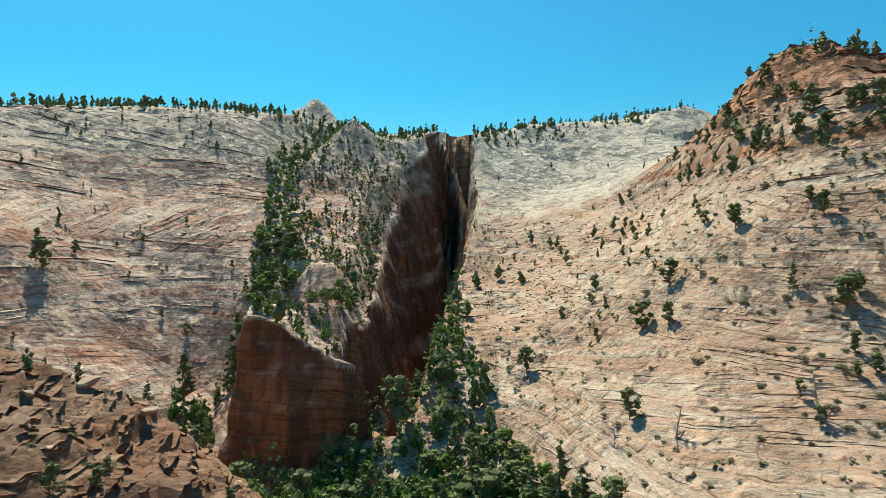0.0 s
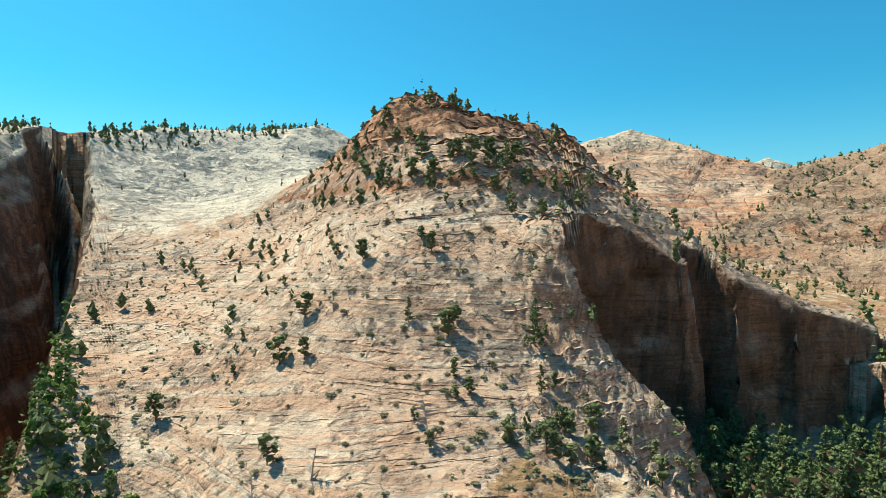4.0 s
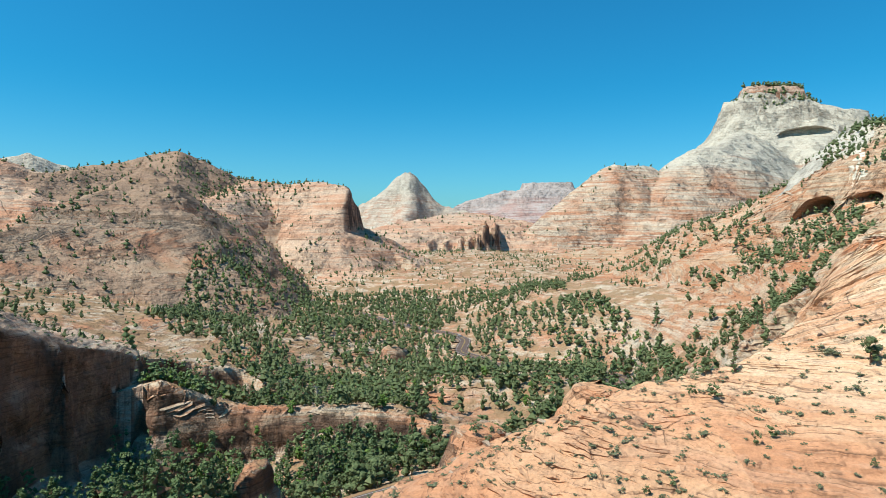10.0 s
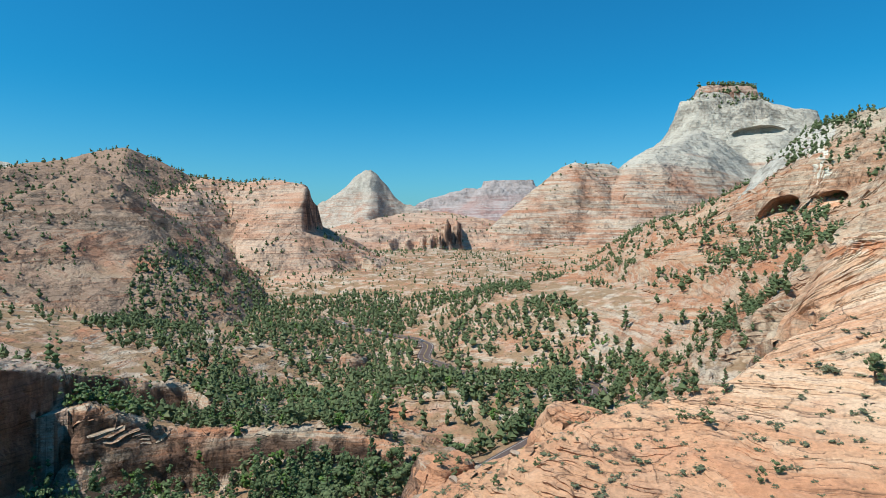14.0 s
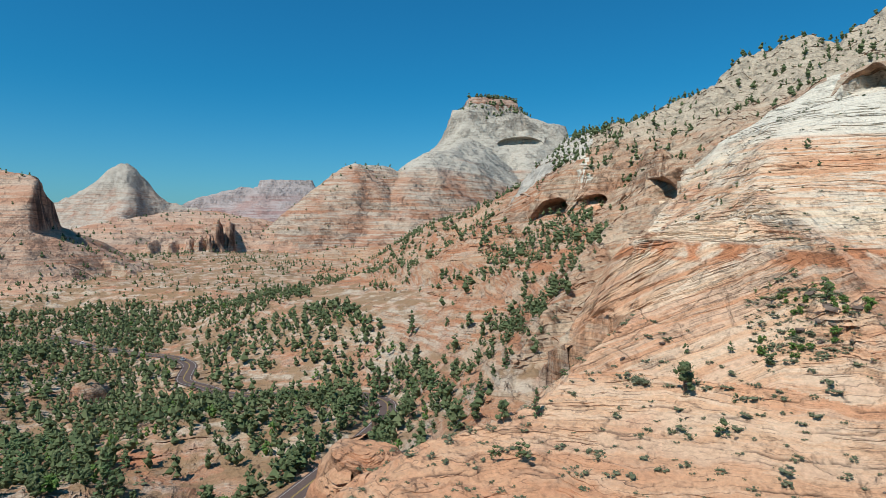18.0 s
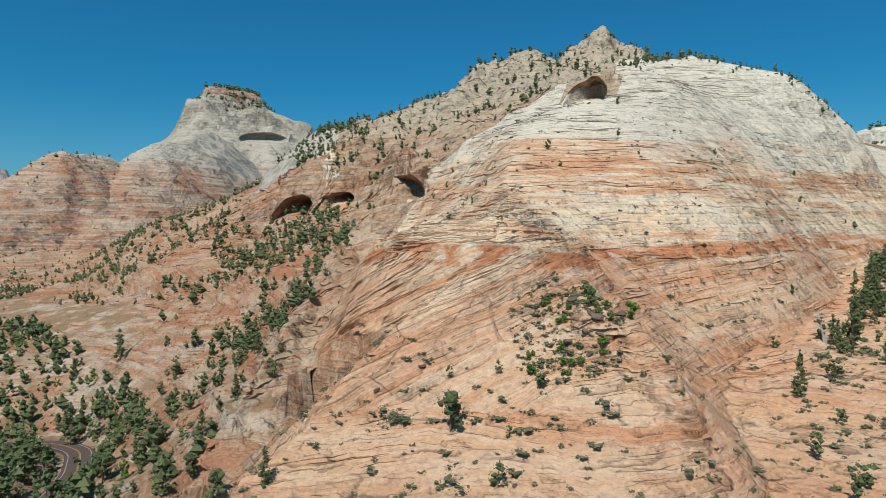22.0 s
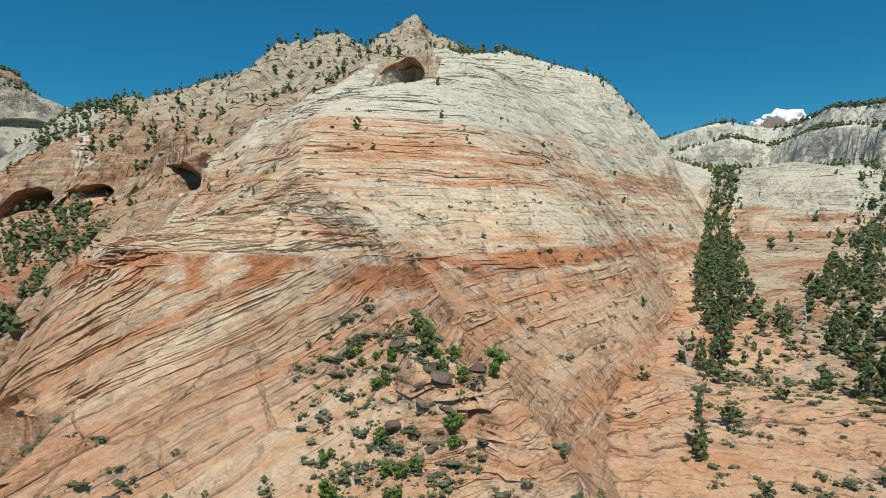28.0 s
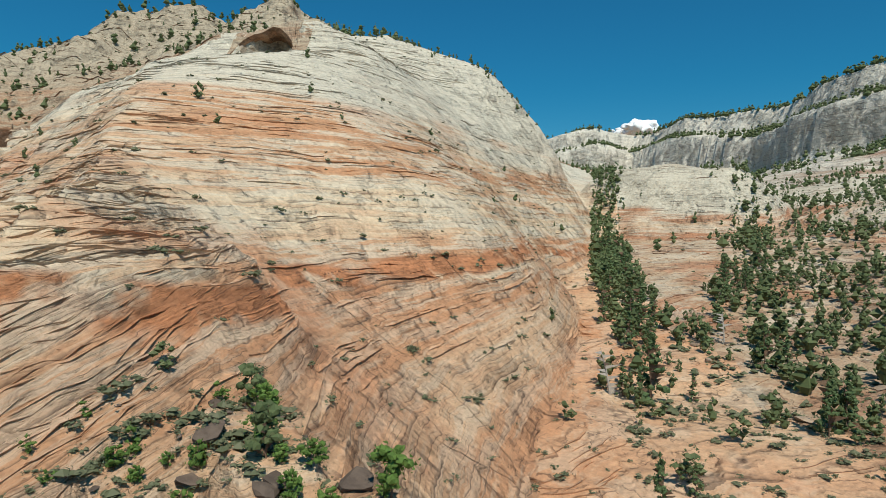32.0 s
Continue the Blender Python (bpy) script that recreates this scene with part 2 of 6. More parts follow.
PALE = (0.57, 0.525, 0.45)
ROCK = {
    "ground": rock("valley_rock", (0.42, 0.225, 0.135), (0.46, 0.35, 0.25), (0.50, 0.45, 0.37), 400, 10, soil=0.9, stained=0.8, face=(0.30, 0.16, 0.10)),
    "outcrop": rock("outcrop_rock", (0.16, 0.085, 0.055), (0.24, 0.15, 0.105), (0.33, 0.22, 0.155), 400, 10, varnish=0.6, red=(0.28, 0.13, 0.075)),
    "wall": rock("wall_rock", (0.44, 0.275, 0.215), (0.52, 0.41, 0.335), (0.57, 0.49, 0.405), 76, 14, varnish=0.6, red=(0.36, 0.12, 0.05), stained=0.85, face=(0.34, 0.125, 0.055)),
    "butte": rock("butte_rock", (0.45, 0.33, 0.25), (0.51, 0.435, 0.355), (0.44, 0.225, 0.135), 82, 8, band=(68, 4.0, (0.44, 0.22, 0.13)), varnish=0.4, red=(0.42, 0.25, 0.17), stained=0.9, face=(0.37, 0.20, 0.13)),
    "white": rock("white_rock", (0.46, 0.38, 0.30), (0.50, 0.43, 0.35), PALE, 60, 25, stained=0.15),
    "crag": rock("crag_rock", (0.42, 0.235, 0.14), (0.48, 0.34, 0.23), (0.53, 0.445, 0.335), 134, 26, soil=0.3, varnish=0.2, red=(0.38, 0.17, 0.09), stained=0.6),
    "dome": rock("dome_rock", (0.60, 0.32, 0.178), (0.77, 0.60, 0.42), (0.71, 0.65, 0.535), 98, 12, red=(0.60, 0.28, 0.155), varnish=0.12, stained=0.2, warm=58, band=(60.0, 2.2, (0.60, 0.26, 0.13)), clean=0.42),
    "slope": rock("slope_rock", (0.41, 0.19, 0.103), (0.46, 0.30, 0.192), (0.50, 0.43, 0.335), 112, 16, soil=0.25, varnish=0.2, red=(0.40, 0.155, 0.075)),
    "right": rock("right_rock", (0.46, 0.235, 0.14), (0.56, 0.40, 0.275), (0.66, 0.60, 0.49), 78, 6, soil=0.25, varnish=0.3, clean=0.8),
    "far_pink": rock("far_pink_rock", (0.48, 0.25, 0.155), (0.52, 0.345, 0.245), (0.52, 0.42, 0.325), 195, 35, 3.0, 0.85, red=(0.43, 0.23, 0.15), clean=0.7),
    # the ridge's near-black face colour holds both dark varnish and painted-in shade
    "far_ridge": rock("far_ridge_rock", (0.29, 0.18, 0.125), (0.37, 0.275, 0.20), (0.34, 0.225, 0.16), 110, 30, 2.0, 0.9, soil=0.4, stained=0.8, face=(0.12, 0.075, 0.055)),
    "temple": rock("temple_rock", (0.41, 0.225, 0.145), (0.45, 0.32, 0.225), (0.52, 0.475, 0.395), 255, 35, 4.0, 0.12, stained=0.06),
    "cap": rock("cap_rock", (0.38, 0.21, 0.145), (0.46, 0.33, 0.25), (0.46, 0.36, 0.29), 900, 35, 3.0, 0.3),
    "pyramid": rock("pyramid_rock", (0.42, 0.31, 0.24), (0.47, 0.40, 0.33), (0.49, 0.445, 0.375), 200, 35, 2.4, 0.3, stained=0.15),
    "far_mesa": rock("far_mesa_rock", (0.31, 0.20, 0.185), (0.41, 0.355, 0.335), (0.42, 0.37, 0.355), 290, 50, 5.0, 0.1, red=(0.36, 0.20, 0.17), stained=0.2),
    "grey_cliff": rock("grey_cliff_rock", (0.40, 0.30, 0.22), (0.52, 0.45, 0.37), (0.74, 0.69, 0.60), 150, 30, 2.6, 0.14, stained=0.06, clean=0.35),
}


# ---- noise on arrays ----
def lattice(ix, iy, seed):
    h = (ix.astype(np.int64) * 374761393 + iy.astype(np.int64) * 668265263 + seed * 974634777) & 0xFFFFFFFF
    h = ((h ^ (h >> 13)) * 1274126177) & 0xFFFFFFFF
    return ((h ^ (h >> 16)) & 0xFFFFFF) / float(0xFFFFFF)


def vnoise(x, y, seed=0):
    ix, iy = np.floor(x), np.floor(y)
    fx, fy = x - ix, y - iy
    fx, fy = fx * fx * fx * (fx * (fx * 6 - 15) + 10), fy * fy * fy * (fy * (fy * 6 - 15) + 10)
    a, b = lattice(ix, iy, seed), lattice(ix + 1, iy, seed)
    c, d = lattice(ix, iy + 1, seed), lattice(ix + 1, iy + 1, seed)
    return (a + (b - a) * fx) * (1 - fy) + (c + (d - c) * fx) * fy - 0.5


def fbm(x, y, size, octaves=4, seed=0, gain=0.5):
    out, amp, f = 0.0, 1.0, 1.0 / size
    for k in range(octaves):
        out = out + amp * vnoise(x * f + 17.3 * k, y * f - 9.1 * k, seed + k)
        amp, f = amp * gain, f * 2.03
    return out


def smooth(v, lo, hi):
    t = np.clip((v - lo) / (hi - lo), 0, 1)
    return t * t * (3 - 2 * t)


# ---- plan tools ----
def nearest(X, Y, line):
    """Distance to a line of (x, y, z), its height at the nearest place, and the side (positive: to the left of its run)."""
    best = np.full(X.shape, 1e18)
    z, side = np.zeros(X.shape), np.ones(X.shape)
    for (x0, y0, z0), (x1, y1, z1) in zip(line[:-1], line[1:]):
        dx, dy = x1 - x0, y1 - y0
        t = np.clip(((X - x0) * dx + (Y - y0) * dy) / (dx * dx + dy * dy), 0, 1)
        px, py = X - x0 - t * dx, Y - y0 - t * dy
        d2 = px * px + py * py
        m = d2 < best
        best = np.where(m, d2, best)
        z = np.where(m, z0 + t * (z1 - z0), z)
        side = np.where(m, np.sign(dx * py - dy * px), side)
    return np.sqrt(best), z, side


def outside(X, Y, poly):
    """Distance to a polygon's rim: negative inside."""
    ring = [(x, y, 0) for x, y in poly]
    d, _, _ = nearest(X, Y, ring + ring[:1])
    odd = np.zeros(X.shape, bool)
    for (x0, y0), (x1, y1) in zip(poly, poly[1:] + poly[:1]):
        if y0 != y1:
            odd ^= ((y0 > Y) != (y1 > Y)) & (X < (x1 - x0) * (Y - y0) / (y1 - y0) + x0)
    return np.where(odd, -d, d)


# ---- form lines of the near land: crests, benches, feet and floors, as (x, y, z) ----
FORM = {
    "hollow under the start": [(-20, 10, 4), (20, 30, -2), (10, 70, -10), (0, 105, -16), (-30, 130, -22), (-62, 150, -25), (-85, 165, -22)],
    "left outcrop crest": [(-110, 70, 33), (-74, 82, 25), (-67, 88, 20), (-58, 91, 16), (-49, 87, 11), (-38, 80, 5)],
    "left outcrop front": [(-75, 40, 24), (-47, 50, 15), (-37, 58, 9), (-26, 66, 0)],
    "left outcrop back": [(-120, 112, 10), (-85, 118, -6), (-55, 116, -14), (-34, 104, -14)],
    "left wall foot": [(-150, 140, 14), (-113, 156, 0), (-99, 170, -10), (-86, 190, -14)],
    "left wall waist": [(-230, 130, 44), (-160, 179, 38), (-147, 215, 33), (-113, 234, 33)],
    "left wall shoulder": [(-290, 190, 72), (-207, 231, 67), (-180, 264, 65), (-138, 289, 67), (-112, 310, 66)],
    "left wall rim": [(-400, 240, 104), (-260, 291, 107), (-220, 322, 110), (-168, 352, 112), (-132, 378, 114), (-95, 388, 112), (-78, 413, 110), (-60, 446, 113)],
    "left plateau": [(-440, 420, 104), (-300, 420, 108), (-200, 460, 114), (-100, 530, 117), (0, 570, 122), (150, 600, 138)],
    "prow top": [(-72, 172, 19), (-76, 200, 22), (-79, 235, 33), (-84, 270, 45), (-86, 318, 61), (-84, 380, 90), (-80, 440, 111)],
    "slot edge": [(4, 180, -2), (-14, 205, 4), (-20, 228, 10), (-20, 279, 21), (-20, 329, 45), (-32, 398, 75), (-44, 457, 117)],
    "butte foot": [(-2, 150, -12), (12, 120, -8), (24, 104, -3), (41, 98, 3), (62, 92, 3), (85, 86, 0), (97, 84, -3)],
    "butte low slope": [(24, 132, 2), (39, 161, 17), (63, 149, 27), (90, 133, 30), (107, 126, 27), (110, 104, 9)],
    "butte slope": [(14, 263, 24), (30, 225, 24), (60, 176, 44), (70, 166, 46), (96, 160, 54), (112, 150, 56), (124, 160, 58)],
    "butte bench": [(75, 292, 66), (78, 250, 72), (86, 205, 73), (100, 181, 71), (109, 173, 70), (130, 170, 67)],
    "butte crest": [(94, 316, 93), (87, 262, 95), (89, 240, 99), (97, 231, 101), (118, 228, 103), (154, 243, 99), (175, 240, 95), (182, 228, 90)],
    "butte side ridge": [(148, 186, 75), (150, 168, 61), (172, 159, 49), (205, 154, 37), (240, 154, 23), (275, 162, 9)],
    "butte back": [(130, 330, 92), (190, 280, 68), (212, 232, 45), (250, 204, 26), (300, 188, 8), (362, 152, 0)],
    "white saddle": [(33, 399, 70), (34, 443, 90), (-12, 482, 121), (33, 501, 129), (84, 495, 130), (125, 507, 136)],
    "north side": [(200, 420, 60), (300, 360, 40), (420, 320, 25), (560, 300, 8)],
    "north far": [(250, 620, 90), (420, 560, 60), (650, 560, 60), (960, 600, 80)],
    "canyon floor": [(110, 90, -16), (140, 80, -18), (190, 100, -22), (222, 92, -21), (224, 50, -18)],
    "valley": [(180, 60, -16), (245, 45, -15), (284, 68, -10), (340, 90, -17), (411, 46, -20), (470, 75, -11), (560, 60, -14), (690, 210, -10)],
    "valley south": [(185, 10, -10), (225, -25, -9), (290, 8, -8), (304, -38, -4), (302, -55, -8), (344, -79, -12), (375, -60, -9), (419, -10, -10)],
    "valley east": [(520, -20, 0), (612, 30, -12), (741, 28, 10), (838, 66, 15), (960, 60, 18)],
    "alcove rim": [(104, 134, 53), (112, 142, 53), (128, 150, 51), (146, 157, 49), (151, 152, 47), (166, 152, 43), (174, 144, 39), (190, 143, 34), (205, 141, 29), (225, 137, 25), (246, 138, 21), (258, 150, 17)],
    "shelf": [(98, 60, -4), (112, 46, 0), (137, 22, 5), (150, -4, 13), (155, -20, 18), (155, -36, 24)],
    "shelf foot": [(108, 84, -15), (135, 62, -13), (158, 33, -9), (180, 4, -8), (188, -30, -2), (205, -62, 8), (228, -95, 22)],
    "east slope low": [(298, -119, 22), (368, -94, 6), (450, -60, 8), (540, -30, 12), (700, -60, 12), (933, -118, 24)],
    "east slope": [(430, -165, 42), (560, -150, 36), (765, -178, 17), (960, -200, 26)],
    "east slope upper": [(380, -196, 58), (429, -206, 60), (473, -200, 70), (560, -215, 64), (660, -205, 58), (811, -223, 50)],
    "arch rim": [(383, -266, 103), (416, -240, 102), (440, -226, 97), (458, -222, 96), (500, -240, 92), (600, -268, 98), (644, -248, 82)],
    "east skyline": [(334, -463, 204), (371, -414, 197), (385, -360, 168), (361, -330, 150), (415, -303, 145), (460, -300, 142), (514, -312, 150), (560, -330, 140), (650, -380, 130), (900, -500, 110)],
    "dome edge": [(155, -36, 25), (160, -58, 32), (165, -80, 42), (170, -98, 49), (190, -101, 56), (213, -131, 66), (255, -176, 82), (294, -220, 94)],
    "dome edge foot": [(182, -52, 14), (196, -76, 20), (212, -96, 28), (245, -128, 40), (290, -172, 56), (335, -216, 76)],
    "dome low": [(58, -30, 0), (82, -55, 9), (100, -66, 18), (121, -63, 27), (140, -56, 27), (152, -58, 29)],
    "dome apron": [(96, -92, 24), (110, -86, 29), (122, -97, 39), (138, -86, 36), (146, -84, 36), (153, -99, 46)],
    "dome bench": [(100, -120, 26), (116, -111, 43), (131, -114, 51), (143, -113, 52), (158, -111, 57), (168, -108, 58)],
    "dome beds": [(152, -118, 62), (162, -132, 69), (184, -114, 63), (213, -134, 68)],
    "dome hollow": [(128, -135, 42), (134, -167, 43.5), (143, -165, 49), (150, -148, 57)],
    "dome face": [(139, -213, 61), (151, -247, 76), (165, -205, 84), (192, -241, 109)],
    "dome crown": [(217, -258, 125), (285, -330, 150), (300, -270, 122), (270, -220, 104)],
    "arch crag": [(228, -292, 146), (241, -289, 149), (256, -284, 144)],
    "arch sill": [(222, -270, 126), (234, -272, 127), (246, -266, 125)],
    "dome right edge": [(131, -282, 47), (133, -350, 61), (150, -390, 88), (162, -420, 121), (190, -412, 154), (245, -407, 176), (280, -440, 186)],
    "gully": [(92, -128, 14), (103, -168, 16), (107, -194, 24), (114, -212, 28), (113, -250, 31), (119, -278, 38), (118, -330, 46), (124, -380, 55), (130, -430, 68), (138, -500, 92)],
    "back gully head": [(155, -560, 112), (155, -690, 126), (90, -662, 119)],
    "second dome": [(96, -434, 80), (117, -472, 95), (76, -470, 91), (60, -440, 76)],
    "right slope": [(78, -200, 26), (89, -214, 28), (80, -253, 28), (87, -272, 30), (83, -290, 34), (81, -354, 47), (90, -400, 62)],
    "right side": [(60, -120, 6), (40, -220, 22), (42, -305, 31), (46, -327, 37), (22, -430, 56), (39, -540, 78)],
    "right far": [(-60, -250, 30), (-60, -420, 58), (-60, -560, 84), (-100, -720, 122), (0, -740, 124)],
    "behind": [(-60, -20, 14), (-140, -60, 30), (-260, -40, 50), (-420, 40, 80), (-420, -400, 90), (-440, -720, 130)],
    "far south": [(300, -700, 180), (450, -560, 190), (600, -720, 160), (980, -720, 120)],
    "far east": [(980, -350, 60), (990, 0, 16), (990, 200, 12), (990, 420, 60)],
}
PTS = []
for line in FORM.values():
    for a, b in zip(line[:-1], line[1:]):
        n = max(1, int(math.dist(a, b) / 16))
        PTS += [tuple(a[k] + (b[k] - a[k]) * i / n for k in range(3)) for i in range(n)]
    PTS.append(line[-1])
PTS = np.array(PTS, float)


def spread():
    """A smooth land through the form lines, on an 8 m grid."""
    p, n = PTS[:, :2] / 100, len(PTS)

    def kernel(d2):
        return -np.sqrt(d2 + 0.006)

    a = np.zeros((n + 3, n + 3))
    a[:n, :n] = kernel(((p[:, None] - p[None]) ** 2).sum(2)) + np.eye(n) * 0.012
    a[:n, n:] = np.c_[np.ones(n), p]
    a[n:, :n] = a[:n, n:].T
    w = np.linalg.solve(a, np.r_[PTS[:, 2], 0, 0, 0])
    gx, gy = np.arange(-460, 1004, 8.0), np.arange(-760, 664, 8.0)
    out = np.zeros((len(gx), len(gy)))
    for i, x in enumerate(gx):
        q = np.c_[np.full(len(gy), x), gy] / 100
        out[i] = kernel(((q[:, None] - p[None]) ** 2).sum(2)) @ w[:n] + w[n] + q @ w[n + 1:]
    return out


LAND = spread()


def land(X, Y):
    u, v = np.clip((X + 460) / 8, 0, LAND.shape[0] - 1.001), np.clip((Y + 760) / 8, 0, LAND.shape[1] - 1.001)
    i, j = u.astype(int), v.astype(int)
    a, b = u - i, v - j
    z = (LAND[i, j] * (1 - a) + LAND[i + 1, j] * a) * (1 - b) + (LAND[i, j + 1] * (1 - a) + LAND[i + 1, j + 1] * a) * b
    edge = np.minimum(np.minimum(X + 460, 1000 - X), np.minimum(Y + 760, 660 - Y))
    w = smooth(edge, -300, 60)
    far = 14 + 40 * fbm(X, Y, 600, 3, 5)
    return z * w + far * (1 - w)


# ---- cliffs cut into the near land, and what stands proud of it ----
SLOT = [(-36, 168, -20), (-35, 230, -12), (-34, 300, -4), (-38, 380, 0), (-47, 450, 25)]
PROW = [(-70, 156), (-56, 154), (-41, 159), (-47, 190), (-53, 225), (-61, 270), (-66, 318), (-66, 380), (-62, 440), (-80, 450), (-112, 420), (-110, 350), (-103, 300), (-90, 250), (-78, 210), (-75, 180)]
PROW_EDGE = [(-30, 138, 0), (-41, 159, 8), (-47, 190, 10), (-53, 225, 14), (-61, 270, 27), (-66, 318, 43), (-66, 380, 75), (-60, 440, 105), (-56, 470, 116)]
GULLY = [(-84, 196, -4), (-88, 218, 18), (-102, 261, 42), (-116, 308, 68), (-122, 350, 84), (-120, 395, 102), (-117, 430, 112)]
ALCOVE = [(113, 88), (115, 112), (108, 130), (113, 139), (126, 147), (140, 153), (147, 153), (151, 145), (158, 140), (168, 144), (170, 152), (174, 151), (175, 138), (188, 138), (196, 138), (198, 133),
          (203, 133), (204, 136), (222, 131), (238, 127), (252, 136), (264, 150), (285, 150), (300, 140), (312, 118), (250, 62), (160, 66)]
LEDGE = [(218, 4, -6), (237, 31, -3), (241, 60, -4), (241, 87, -5), (236, 100, -1), (228, 118, 8)]
KNOBS = [(172, 62, -10, 5, 8), (159, 72, -13, 7, 6), (146, 81, -14, 7, 6), (124, -115, 44, 4, 4), (170, -34, 14, 9, 8), (164, -2, 8, 9, 5), (412, 52, -14, 9, 3), (250, 20, -13, 9, 3)]
BLUFF = [(306, -236, 101), (328, -252, 106), (356, -262, 114)]
NOSE = [(197, -119), (185, -114), (167, -112), (156, -118), (150, -127), (151, -140), (165, -152), (190, -152), (218, -140)]
SPUR = [(148, -116, 53), (138, -122, 53.5), (131, -115, 51.5), (127, -117, 50.7), (120, -113, 46.6), (114, -109, 41)]
ROAD = [(600, 110, -13), (560, 84, -13), (516, 62, -12), (484, 36, -11), (464, 14, -11), (437, 4, -11), (403, 8, -13), (386, -4, -13), (366, -12, -13), (352, -40, -12),
        (344, -62, -11), (326, -74, -9), (304, -77, -7), (276, -69, -5), (240, -43, -6), (206, -14, -8), (181, 10, -9), (162, 33, -9), (142, 58, -13), (120, 76, -17)]


FOLD = [(186, -50, 6), (200, -78, 14), (216, -100, 22), (248, -134, 36), (292, -176, 54), (335, -220, 78)]
# arched alcoves: middle of the mouth, way into the rock, half width, depth, floor, overhang
ARCHES = [(238, -279, 0.35, -0.94, 11, 20, 127, 0), (324, -235, 0.72, -0.69, 13, 14, 88, 0), (420, -226, 0.35, -0.94, 18, 16, 76, 0), (392, -246, 0.3, -0.95, 11, 10, 86, 0),
          (2205, -1146, 0.9, -0.44, 88, 30, 410, 0)]


def arch_frame(x, y, cx, cy, ax, ay):
    return (x - cx) * -ay + (y - cy) * ax, (x - cx) * ax + (y - cy) * ay


def fringe(x, y):
    return 3 * fbm(x, y, 16, 2, 37)


def cliffs(X, Y, h):
    wob = 0.55 * fbm(X, Y, 14, 3, 31)
    big = fbm(X, Y, 45, 2, 33)
    near = (np.abs(X + 50) < 110) & (Y > 120) & (Y < 520)
    if near.any():
        x, y, g, wb, bg = X[near], Y[near], h[near], wob[near], big[near]
        d, edge, side = nearest(x, y, PROW_EDGE)            # the wall over the slot: top edge, and how far east of it
        west = np.where(side > 0, d, -d)
        ridge = np.interp(y, [155, 190, 235, 270, 318, 380, 440], [20, 23, 34, 46, 62, 90, 111])
        top = edge + np.maximum(ridge - edge, 0) * smooth(west, 0, 26) + 3 * bg
        d = outside(x, y, PROW) + 2.0 * wb + 2.0 * bg + 1.2 * fbm(x, y, 9, 2, 38)
        g = np.maximum(g, top - 6.5 * np.maximum(d, 0))
        fall = np.interp(y, [160, 225, 320, 440], [7.0, 4.2, 2.9, 2.7])
        flute = 3.0 * fbm(0.3 * x, y, 22, 3, 39, 0.6)
        g = np.where((y > 157) & (x < -30), np.minimum(g, edge + 2 - fall * np.maximum(-west - 1.5 + flute, 0) + np.maximum(west, 0) * 1.2), g)
        d, z, _ = nearest(x, y, GULLY)
        g = np.minimum(g, z + 0.9 * np.maximum(d - 3 + 3 * wb, 0))
        d, z, side = nearest(x, y, SLOT)
        half = np.interp(y, [168, 230, 300, 450], [8, 5, 3.5, 2.5]) + 2.5 * wb
        over = np.maximum(d - half, 0)
        g = np.where(side > 0, np.minimum(g, z + 7.0 * over), np.minimum(g, z + 4.5 * over))
        h = h.copy()
        h[near] = g
    near = (X > 80) & (X < 340) & (Y > 40) & (Y < 230)
    if near.any():
        x, y = X[near], Y[near]
        d = outside(x, y, ALCOVE) + 2.5 * wob[near] + 3 * big[near]
        wall = fringe(x, y) + np.interp(d, [-40, -5, 0, 2.5, 7, 108], [-24, -22, -16, 12, 62, 700])
        h = h.copy()
        h[near] = np.minimum(h[near], wall)
    near = (X > 150) & (X < 400) & (Y > -260) & (Y < -20)
    if near.any():
        d, z, _ = nearest(X[near], Y[near], FOLD)
        h = h.copy()
        h[near] = np.minimum(h[near], z + 0.9 * np.maximum(d - 4 + 6 * wob[near], 0))
    near = (X > 280) & (X < 390) & (Y > -290) & (Y < -200)
    if near.any():                                          # the bluff over the middle alcove
        d, z, _ = nearest(X[near], Y[near], BLUFF)
        h = h.copy()
        h[near] = np.maximum(h[near], z - 1.5 * np.maximum(d - 6 + 5 * wob[near], 0))
    near = (X > 140) & (X < 230) & (Y > -165) & (Y < -100)
    if near.any():                                          # the ledgy nose that stands out of the dome
        d = outside(X[near], Y[near], NOSE) + 3 * wob[near]
        top = 64 + np.minimum(0.3 * np.maximum(-d, 0), 6)
        h = h.copy()
        h[near] = np.maximum(h[near], top - 1.5 * np.maximum(d, 0))
    near = (X > 100) & (X < 165) & (Y > -140) & (Y < -95)
    if near.any():                                          # the low spur that bears the dome's shrubs
        d, z, _ = nearest(X[near], Y[near], SPUR)
        h = h.copy()
        h[near] = np.maximum(h[near], z - 1.7 * np.maximum(d - 2.2 + 2.5 * wob[near], 0))
    near = (X > 100) & (X < 700) & (Y > -120) & (Y < 240)
    if near.any():
        x, y = X[near], Y[near]
        g = h[near]
        d, z, side = nearest(x, y, LEDGE)
        keep = np.where(side < 0, z - 0.22 * d, z - 3.0 * np.maximum(d - 2 + 4 * wob[near], 0))
        g = np.where(d < 40, np.maximum(g, keep), g)
        for kx, ky, kz, r, t in KNOBS:
            q = np.hypot(x - kx, (y - ky) * 1.3) + 9 * wob[near]
            g = np.maximum(g, kz + t - np.where(q < r, 0.1 * q, 0.1 * r + 2.2 * (q - r)))
        d, z, _ = nearest(x, y, ROAD)
        w = 1 - smooth(d, 5, 16)
        g = g * (1 - w) + z * w
        h = h.copy()
        h[near] = g
    return h


